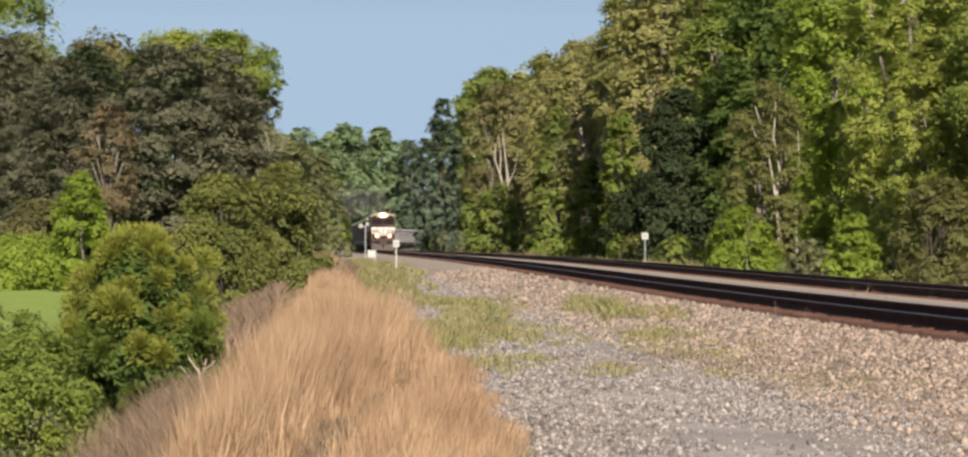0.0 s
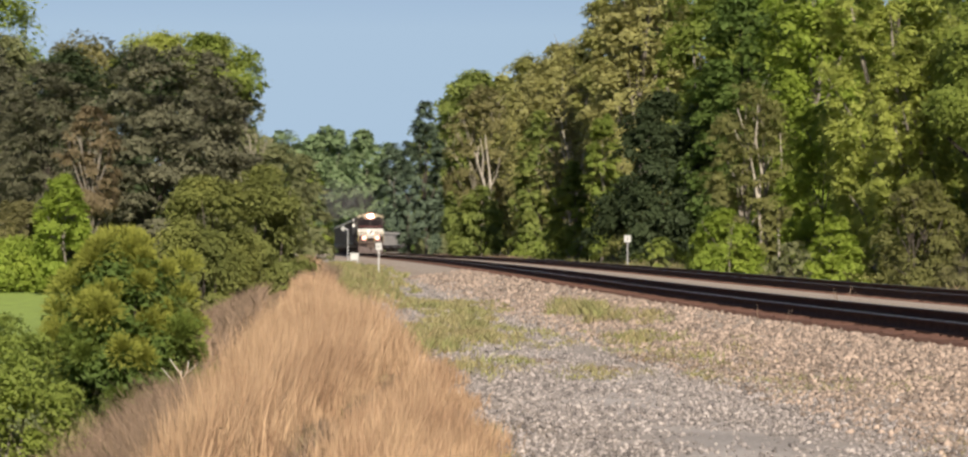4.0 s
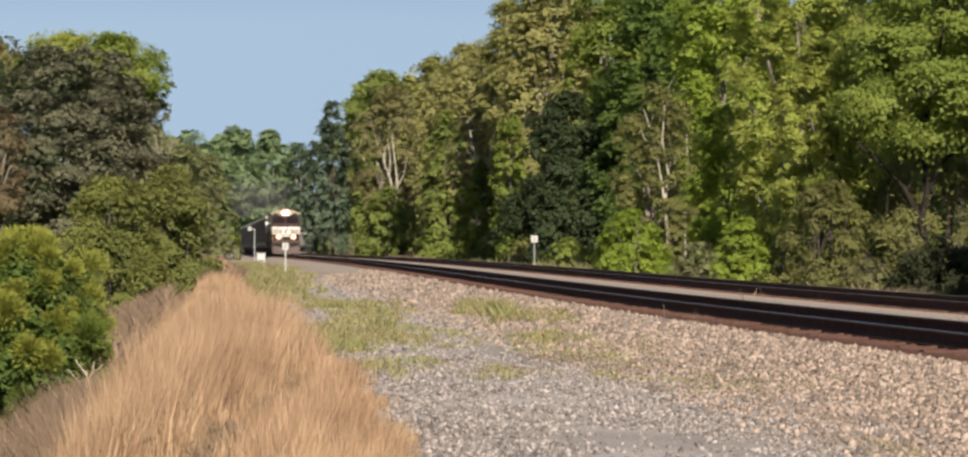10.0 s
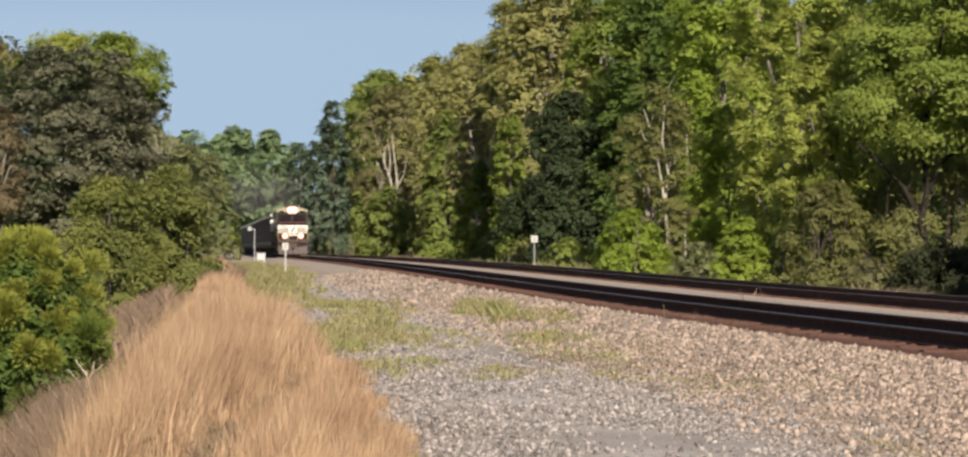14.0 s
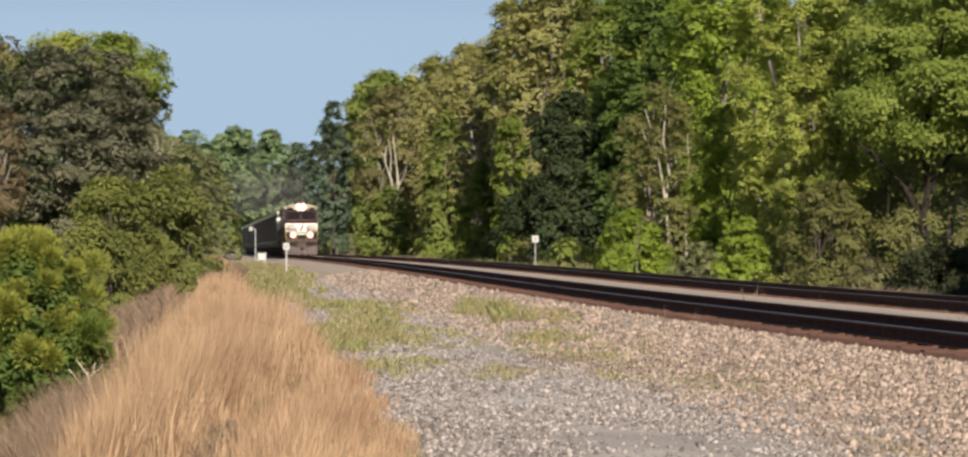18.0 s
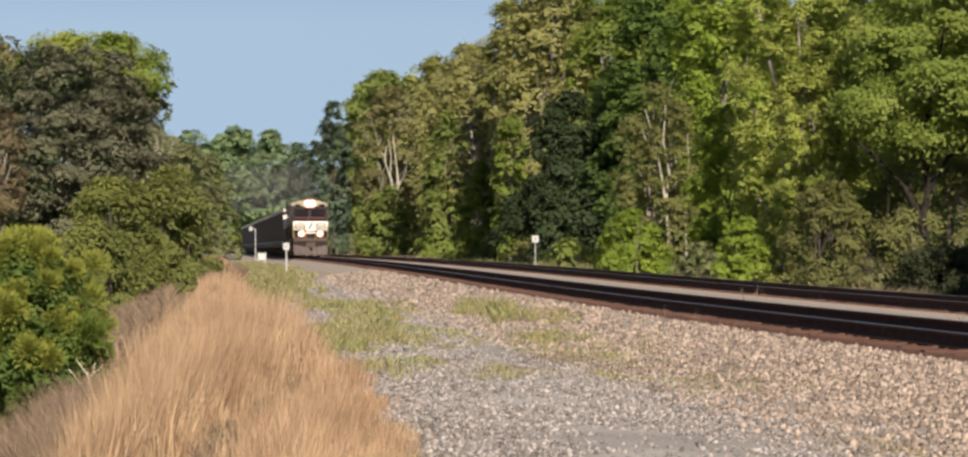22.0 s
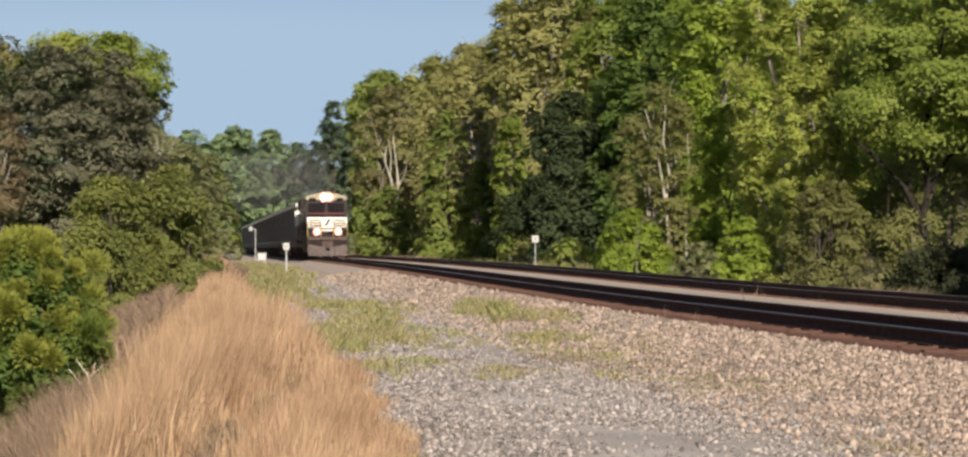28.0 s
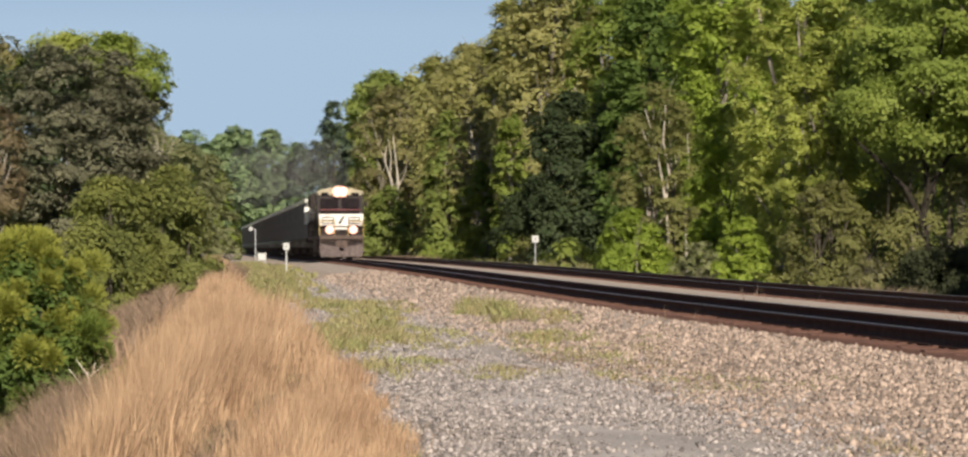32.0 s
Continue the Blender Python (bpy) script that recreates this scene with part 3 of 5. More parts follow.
    plant("oak_tree", "dark green low tree under an oak", 15.02, 112, 0, 6.53, 3.5, 0.12, "dark", "dark", 0.14, 1.6, "dome", 1.3, edge)
    plant("oak_tree", "green oak at the edge of the wood", 17.0, 97, 0, 8.6, 5.09, 0.52, "green", "dark", 0.121, 1.6, "dome", 1.6, edge, 0, 3)
    plant("oak_tree", "tall leafy green tree on the skyline", -17.68, 455, 0.2, 25.82, 11.94, 0.1, "soft", "grey", 0.664, 1.5, "dome", 1.6, edge)
    plant("oak_tree", "tall leafy green tree on the skyline", -14.74, 445, 0.2, 27.31, 14.46, 0.1, "soft", "grey", 0.649, 1.5, "dome", 1.6, edge)
    plant("oak_tree", "tall olive budding tree on the skyline", -6.42, 390, 0.2, 26.15, 12.67, 0.1, "olive", "grey", 0.569, 1.5, "dome", 1.6, edge)
    plant("oak_tree", "tall tan budding tree on the skyline", -1.31, 330, 0.2, 23.62, 12.38, 0.1, "tan", "grey", 0.481, 1.5, "dome", 1.6, edge)
    plant("oak_tree", "tall olive budding oak on the skyline", 3.17, 240, 0.2, 25.9, 6.3, 0.1, "olive", "grey", 0.35, 1.5, "dome", 1.6, edge)
    plant("oak_tree", "leafy tree deep in the wood", -18.02, 470, 0.2, 24.5, 8.3, 0.04, "soft", "dark", 1.175, 1.7, "column", 1.4, edge)
    plant("oak_tree", "leafy tree deep in the wood", -9.5, 400, 0.2, 24.3, 8.83, 0.04, "olive", "dark", 1.0, 1.7, "column", 1.4, edge)
    plant("oak_tree", "leafy tree deep in the wood", -2.48, 350, 0.2, 22.82, 7.73, 0.04, "soft", "dark", 0.875, 1.7, "column", 1.4, edge)
    plant("oak_tree", "leafy tree deep in the wood", 2.59, 270, 0.2, 21.16, 5.96, 0.04, "olive", "dark", 0.675, 1.7, "column", 1.4, edge)
    plant("oak_tree", "leafy tree deep in the wood", 6.3, 240, 0.2, 23.9, 5.3, 0.04, "dark", "dark", 0.6, 1.7, "column", 1.4, edge)
    plant("oak_tree", "leafy tree deep in the wood", 10.36, 225, 0.2, 23.39, 5.47, 0.04, "green", "dark", 0.562, 1.7, "column", 1.4, edge)
    plant("oak_tree", "leafy tree deep in the wood", 13.17, 200, 0.2, 21.72, 5.3, 0.04, "green", "dark", 0.5, 1.7, "column", 1.4, edge)
    plant("oak_tree", "leafy tree deep in the wood", 15.6, 180, 0.2, 20.38, 4.77, 0.04, "dark", "dark", 0.45, 1.7, "column", 1.4, edge)
    plant("oak_tree", "leafy tree deep in the wood", 17.03, 160, 0.2, 18.2, 3.89, 0.04, "green", "dark", 0.4, 1.7, "column", 1.4, edge)
    plant("oak_tree", "leafy tree deep in the wood", 19.09, 150, 0.2, 17.11, 4.31, 0.04, "dark", "dark", 0.375, 1.7, "column", 1.4, edge)
    plant("oak_tree", "leafy tree deep in the wood", 20.88, 140, 0.2, 16.03, 4.33, 0.04, "dark", "dark", 0.35, 1.7, "column", 1.4, edge)
    plant("oak_tree", "leafy tree deep in the wood", 22.37, 130, 0.2, 14.94, 4.02, 0.04, "green", "dark", 0.325, 1.7, "column", 1.4, edge)
    plant("bush", "green leafy bush beside the track", 6.25, 126, -0.75, 3.4, 3.5, 0.02, "bright", "grey", 0.144, 2.0, "bush", 1.5, "", 0, 3)
    plant("bush", "fresh lime-green bush beside the track", 8.6, 98, -0.75, 2.8, 1.9, 0.02, "lime", "grey", 0.119, 2.0, "bush", 1.5, "", 0, 3)
    plant("bush", "low pale green bush beside the track", 9.08, 100, -0.75, 1.42, 2.43, 0.02, "olive", "grey", 0.115, 2.0, "bush", 1.5, "", 0, 3)
    plant("shrub", "grey-green scrub at the foot of the wood", -20.07, 430, -0.7, 4.12, 7.6, 0.02, "grey", "dark", 0.493, 0.8, "bush", 1.3, scrub, 0.6, 4)
    plant("shrub", "grey-green scrub at the foot of the wood", -10.4, 335, -0.7, 3.93, 6.66, 0.02, "olive", "dark", 0.384, 0.8, "bush", 1.3, scrub, 0.6, 4)
    plant("shrub", "grey-green scrub at the foot of the wood", -4.1, 285, -0.7, 3.3, 5.66, 0.02, "green", "dark", 0.327, 0.8, "bush", 1.3, scrub, 0.6, 4)
    plant("shrub", "grey-green scrub at the foot of the wood", 0.31, 245, -0.7, 3.84, 4.33, 0.02, "grey", "dark", 0.281, 0.8, "bush", 1.3, scrub, 0.6, 4)
    plant("shrub", "grey-green scrub at the foot of the wood", 3.25, 205, -0.7, 3.07, 3.62, 0.02, "olive", "dark", 0.235, 0.8, "bush", 1.3, scrub, 0.6, 4)
    plant("shrub", "grey-green scrub at the foot of the wood", 4.99, 170, -0.7, 2.3, 3.38, 0.02, "green", "dark", 0.195, 0.8, "bush", 1.3, scrub, 0.6, 4)
    plant("shrub", "grey-green scrub at the foot of the wood", 8.79, 122, -0.7, 2.0, 2.16, 0.02, "grey", "dark", 0.14, 0.8, "bush", 1.3, scrub, 0.6, 4)
    plant("shrub", "grey-green scrub at the foot of the wood", 11.18, 105, -0.7, 1.74, 2.09, 0.02, "brush", "dark", 0.12, 0.8, "bush", 1.3, scrub, 0.6, 4)
    plant("shrub", "grey-green scrub at the foot of the wood", 12.31, 100, -0.7, 1.85, 1.99, 0.02, "brush", "dark", 0.115, 0.8, "bush", 1.3, scrub, 0.6, 4)
    plant("shrub", "grey-green scrub at the foot of the wood", 14.43, 104, -0.7, 1.14, 2.3, 0.02, "brush", "dark", 0.119, 0.8, "bush", 1.3, scrub, 0.6, 4)
    plant("shrub", "grey-green scrub at the foot of the wood", 16.12, 103, -0.7, 1.21, 2.5, 0.02, "brush", "dark", 0.118, 0.8, "bush", 1.3, scrub, 0.6, 4)
    # added just outside the view, only to cast shade on the bush below
    plant("oak_tree", "unseen oak out of view, added to shade the foot of the wood", 17.4, 87.0, -0.3, 6.6, 5.2, 0.2, "green", "dark", 0.14, 1.3, "dome", 1.3, edge, 0, 2)
    # bush under the crown; its leaf colour carries the shade there
    plant("bush", "green bush at the foot of an oak, shade darkened into its leaves", 14.5, 93.5, -0.7, 2.0, 3.9, 0.02, "shade", "dark", 0.1, 1.6, "bush", 1.0, scrub, 0.3, 4)
    plant("shrub", "low brown scrub at the foot of an oak", 12.3, 95, -0.7, 1.5, 2.1, 0.02, "brush", "grey", 0.11, 0.7, "bush", 1.3, scrub, 0.9, 4)
    plant("oak_tree", "leafy tree deep in the wood", 1.45, 436.4, 0.4, 29.42, 14.45, 0.02, "soft", "dark", 1.364, 1.3, "column", 1.4, edge)
    plant("oak_tree", "leafy tree deep in the wood", 8.25, 366.7, 0.4, 38.18, 12.15, 0.02, "dark", "dark", 1.146, 1.3, "column", 1.4, edge)
    plant("oak_tree", "leafy tree deep in the wood", 13.17, 316.2, 0.4, 33.01, 10.47, 0.02, "olive", "dark", 0.988, 1.3, "column", 1.4, edge)
    plant("oak_tree", "leafy tree deep in the wood", 16.91, 277.9, 0.4, 29.08, 9.21, 0.02, "green", "dark", 0.868, 1.3, "column", 1.4, edge)
    plant("oak_tree", "leafy tree deep in the wood", 19.83, 247.9, 0.4, 26.01, 8.21, 0.02, "dark", "dark", 0.775, 1.3, "column", 1.4, edge)
    plant("oak_tree", "leafy tree deep in the wood", 22.19, 223.7, 0.4, 23.53, 7.41, 0.02, "olive", "dark", 0.699, 1.3, "column", 1.4, edge)
    plant("oak_tree", "leafy tree deep in the wood", 24.12, 203.9, 0.4, 21.5, 6.75, 0.02, "green", "dark", 0.637, 1.3, "column", 1.4, edge)
    plant("oak_tree", "leafy tree deep in the wood", 25.74, 187.2, 0.4, 19.79, 6.2, 0.02, "dark", "dark", 0.585, 1.3, "column", 1.4, edge)
    plant("oak_tree", "leafy tree deep in the wood", 27.12, 173.1, 0.4, 18.34, 5.73, 0.02, "olive", "dark", 0.541, 1.3, "column", 1.4, edge)
    plant("oak_tree", "leafy tree deep in the wood", 28.3, 161.0, 0.4, 17.1, 5.33, 0.02, "green", "dark", 0.503, 1.3, "column", 1.4, edge)
    plant("bush", "dark undergrowth inside the wood", -26.63, 611.6, 0.2, 5.38, 18.91, 0.01, "dark", "dark", 1.784, 1.0, "bush", 1.2, under, 0, 3)
    plant("bush", "dark undergrowth inside the wood", -11.9, 460.5, 0.2, 5.38, 14.24, 0.01, "green", "dark", 1.343, 1.0, "bush", 1.2, under, 0, 3)
    plant("bush", "dark undergrowth inside the wood", -3.0, 369.2, 0.2, 5.38, 11.42, 0.01, "dark", "dark", 1.077, 1.0, "bush", 1.2, under, 0, 3)
    plant("bush", "dark undergrowth inside the wood", 2.95, 308.2, 0.2, 5.38, 9.53, 0.01, "green", "dark", 0.899, 1.0, "bush", 1.2, under, 0, 3)
    plant("bush", "dark undergrowth inside the wood", 7.22, 264.4, 0.2, 5.38, 8.18, 0.01, "dark", "dark", 0.771, 1.0, "bush", 1.2, under, 0, 3)
    plant("bush", "dark undergrowth inside the wood", 10.42, 231.6, 0.2, 5.38, 7.16, 0.01, "green", "dark", 0.675, 1.0, "bush", 1.2, under, 0, 3)
    plant("bush", "dark undergrowth inside the wood", 12.92, 206.0, 0.2, 5.38, 6.37, 0.01, "dark", "dark", 0.601, 1.0, "bush", 1.2, under, 0, 3)
    plant("bush", "dark undergrowth inside the wood", 14.92, 185.5, 0.2, 5.38, 5.73, 0.01, "green", "dark", 0.541, 1.0, "bush", 1.2, under, 0, 3)
    plant("bush", "dark undergrowth inside the wood", 16.55, 168.7, 0.2, 5.38, 5.22, 0.01, "dark", "dark", 0.492, 1.0, "bush", 1.2, under, 0, 3)
    plant("bush", "dark undergrowth inside the wood", 17.92, 154.7, 0.2, 5.38, 4.78, 0.01, "green", "dark", 0.451, 1.0, "bush", 1.2, under, 0, 3)
    plant("bush", "dark undergrowth inside the wood", 19.07, 142.8, 0.2, 5.38, 4.42, 0.01, "dark", "dark", 0.417, 1.0, "bush", 1.2, under, 0, 3)
    plant("bush", "dark undergrowth inside the wood", 20.07, 132.7, 0.2, 5.38, 4.1, 0.01, "green", "dark", 0.387, 1.0, "bush", 1.2, under, 0, 3)
    plant("bush", "dark undergrowth inside the wood", 20.92, 123.8, 0.2, 5.38, 3.83, 0.01, "dark", "dark", 0.361, 1.0, "bush", 1.2, under, 0, 3)
    plant("pine_tree", "big dull dark pine with layered boughs", -34.3, 240, -2.6, 20.05, 16.8, 0.05, "pine", "dark", 0.36, 3.6, "flat", 3.4)
    plant("pine_tree", "big dull dark pine with layered boughs", -45.0, 252, -2.6, 19.4, 10.5, 0.05, "pine", "dark", 0.38, 2.8, "flat", 2.8)
    plant("pine_tree", "dark pine on the field edge", -53.21, 272, -2.6, 19.9, 11.41, 0.1, "pine", "dark", 0.38, 2.4, "flat", 2.8)
    plant("bare_tree", "dead brown bough-hung tree before a pine", -37.43, 228, -2.6, 14.71, 4.43, 0.45, "dead", "grey", 0.285, 1.2, "column", 1.2, "", 0.5)
    plant("oak_tree", "bright green oak behind a dark pine", -40.6, 330, -2.4, 27.3, 11.44, 0.78, "green", "grey", 0.412, 1.7, "bush", 1.5)
    plant("oak_tree", "bright green oak behind a dark pine", -47.21, 340, -2.4, 28.19, 14.64, 0.7, "willow", "grey", 0.425, 1.7, "bush", 1.4)
    plant("oak_tree", "tan oak in bud behind a pine", -57.71, 350, -2.4, 28.7, 17.94, 0.12, "brown", "grey", 0.438, 1.5, "dome", 1.4)
    plant("oak_tree", "tall bright green oak over the field", -71.92, 360, -2.4, 34.67, 20.7, 0.12, "green", "grey", 0.45, 2.2, "dome", 1.5)
    plant("oak_tree", "pale grey-green tree in young leaf", -61.93, 320, -2.4, 26.53, 12.0, 0.12, "grey", "grey", 0.4, 1.5, "dome", 1.3)
    plant("oak_tree", "green oak in young leaf behind a dark pine", -37.3, 332, -2.4, 22.35, 6.2, 0.12, "grey", "grey", 0.415, 1.6, "dome", 1.6)
    plant("oak_tree", "green oak in young leaf behind a dark pine", -41.4, 336, -2.4, 27.5, 9.5, 0.6, "green", "grey", 0.42, 1.4, "bush", 1.6)
    plant("bush", "large dark green bush on the bank", -12.33, 98, -2.0, 5.33, 3.9, 0.02, "juniper", "dark", 0.09, 2.2, "bush", 0.6, "", 0, 4)
    plant("bush", "large green bush with yellowish tips on the bank", -11.1, 104, -1.8, 5.62, 3.97, 0.02, "juniper", "dark", 0.09, 2.2, "bush", 0.6, "", 0, 4)
    plant("bare_tree", "pale bare tree with fine grey twigs", -31.6, 290, -1.2, 14.2, 3.6, 0.5, "grey", "pale", 0.2, 0.22, "round", 1.2, "", 1.0, 2)
    plant("maple_tree", "grey-green tree beside the far bank", -28.3, 280, -1.2, 12.0, 6.8, 0.05, "grey", "grey", 0.35, 1.5, "column", 1.3)
    plant("maple_tree", "grey-green tree beside the far bank", -27.69, 300, -1.0, 11.5, 5.43, 0.02, "grey", "grey", 0.375, 1.5, "bush", 1.4)
    plant("maple_tree", "green tree beside the far bank", -37.6, 330, -1.2, 15.2, 9.0, 0.05, "green", "grey", 0.412, 1.6, "dome", 1.3)
    plant("bush", "leafy bright green weeds below the bank", -6.2, 31, -2.3, 2.65, 2.5, 0.02, "green", "grey", 0.052, 1.1, "bush", 3.0, "", 0, 6)
    plant("bush", "leafy bright green bush over the field", -46.29, 236, -2.5, 4.38, 11.73, 0.02, "bright", "grey", 0.295, 1.9, "bush", 1.5)
    plant("maple_tree", "bright green sapling by the field", -38.57, 222, -2.6, 9.15, 4.99, 0.1, "bright", "grey", 0.278, 1.6, "dome", 1.3)
    plant("bush", "brown budding scrub over the field", -45.39, 243, -2.5, 7.4, 8.32, 0.05, "brown", "grey", 0.304, 1.3, "bush", 1.4, "", 0.5, 3)
    plant("pine_tree", "dull dark pine behind other pines", -60.25, 300, -2.4, 24.15, 12.0, 0.02, "pine", "dark", 0.625, 1.6, "dome", 1.4)
    plant("oak_tree", "leafy tree behind the pines", -51.81, 300, -2.4, 23.65, 12.75, 0.02, "ivy", "dark", 0.625, 1.6, "dome", 1.4)
    plant("oak_tree", "leafy tree behind the pines", -43.69, 300, -2.4, 23.52, 12.75, 0.02, "ivy", "dark", 0.625, 1.6, "dome", 1.4)
    plant("pine_tree", "dull dark pine behind other pines", -37.06, 300, -2.4, 23.4, 10.65, 0.02, "pine", "dark", 0.625, 1.6, "dome", 1.4)
    plant("oak_tree", "leafy tree behind the pines", -37.0, 300, -2.4, 19.15, 8.0, 0.02, "ivy", "dark", 0.625, 1.6, "dome", 1.4)
    # far row: the "far" leaves carry the haze in their colour
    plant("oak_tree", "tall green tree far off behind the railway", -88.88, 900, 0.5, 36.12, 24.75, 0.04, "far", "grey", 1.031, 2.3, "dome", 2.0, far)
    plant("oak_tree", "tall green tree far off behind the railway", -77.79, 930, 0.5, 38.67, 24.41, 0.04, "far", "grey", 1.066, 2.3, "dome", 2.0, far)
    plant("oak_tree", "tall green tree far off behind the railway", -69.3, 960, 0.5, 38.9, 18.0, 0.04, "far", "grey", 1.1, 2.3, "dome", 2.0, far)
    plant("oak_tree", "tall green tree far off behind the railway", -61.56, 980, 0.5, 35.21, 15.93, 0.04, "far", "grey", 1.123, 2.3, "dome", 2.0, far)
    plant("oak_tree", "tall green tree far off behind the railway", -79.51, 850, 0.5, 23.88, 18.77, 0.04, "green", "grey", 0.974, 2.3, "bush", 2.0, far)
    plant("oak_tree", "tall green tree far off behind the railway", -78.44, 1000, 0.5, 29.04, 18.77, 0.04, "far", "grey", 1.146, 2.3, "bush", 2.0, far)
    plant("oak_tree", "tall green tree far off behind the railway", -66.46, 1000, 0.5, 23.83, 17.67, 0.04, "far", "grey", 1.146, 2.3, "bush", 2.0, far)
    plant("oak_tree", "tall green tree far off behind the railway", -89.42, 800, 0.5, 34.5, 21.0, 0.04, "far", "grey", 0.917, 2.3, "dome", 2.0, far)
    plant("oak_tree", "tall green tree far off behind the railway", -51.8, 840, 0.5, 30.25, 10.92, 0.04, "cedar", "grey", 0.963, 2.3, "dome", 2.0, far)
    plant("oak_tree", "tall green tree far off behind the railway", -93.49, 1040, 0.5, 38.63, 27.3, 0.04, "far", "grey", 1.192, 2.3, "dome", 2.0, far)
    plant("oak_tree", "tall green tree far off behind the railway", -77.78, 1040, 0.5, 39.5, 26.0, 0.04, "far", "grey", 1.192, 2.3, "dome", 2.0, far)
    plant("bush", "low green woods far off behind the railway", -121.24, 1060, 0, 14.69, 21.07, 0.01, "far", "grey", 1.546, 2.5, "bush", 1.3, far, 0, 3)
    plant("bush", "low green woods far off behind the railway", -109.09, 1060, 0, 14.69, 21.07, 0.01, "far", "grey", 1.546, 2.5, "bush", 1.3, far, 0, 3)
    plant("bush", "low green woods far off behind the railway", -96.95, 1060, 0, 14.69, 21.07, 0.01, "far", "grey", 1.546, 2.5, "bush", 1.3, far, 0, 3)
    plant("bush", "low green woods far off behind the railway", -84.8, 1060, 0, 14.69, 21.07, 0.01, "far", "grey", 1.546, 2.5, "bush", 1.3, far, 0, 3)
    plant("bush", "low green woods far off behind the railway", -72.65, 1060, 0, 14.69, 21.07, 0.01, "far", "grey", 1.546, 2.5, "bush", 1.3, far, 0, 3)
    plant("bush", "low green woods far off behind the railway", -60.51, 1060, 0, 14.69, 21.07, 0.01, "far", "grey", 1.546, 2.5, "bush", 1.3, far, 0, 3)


# ---- rolling stock ----
def truck(parent, x, axles, wheel_r, length):
    """A bogie: two side frames and its wheelsets."""
    b = part("bogie_frame", boxes(((x, -1.05, wheel_r + 0.02), (length, 0.16, 0.28)), ((x, 1.05, wheel_r + 0.02), (length, 0.16, 0.28)), ((x, 0, wheel_r + 0.1), (0.5, 2.1, 0.3)), bevel=0.03), GRIME, parent)
    out = []
    for k in range(axles):
        ax = x + (k - (axles - 1) / 2) * (length - wheel_r * 1.6) / max(1, axles - 1)
        bm = bmesh.new()
        rod(bm, (0, -0.95, 0), (0, 0.95, 0), 0.08, seg=8)
        for s in (-1, 1):
            rod(bm, (0, s * 0.69, 0), (0, s * 0.82, 0), wheel_r, seg=16)
            rod(bm, (0, s * 0.665, 0), (0, s * 0.69, 0), wheel_r + 0.025, seg=16)
        w = part("wheelset", bm, GRIME, parent)
        w.location = (ax, 0, wheel_r)
        out.append(w)
    return out


def coupler(parent, x, s):
    bm = boxes(((x - s * 0.3, 0, 0.85), (0.6, 0.18, 0.2)), ((x, 0.03, 0.85), (0.22, 0.3, 0.3)), bevel=0.03)
    part("coupler", bm, GRIME, parent)


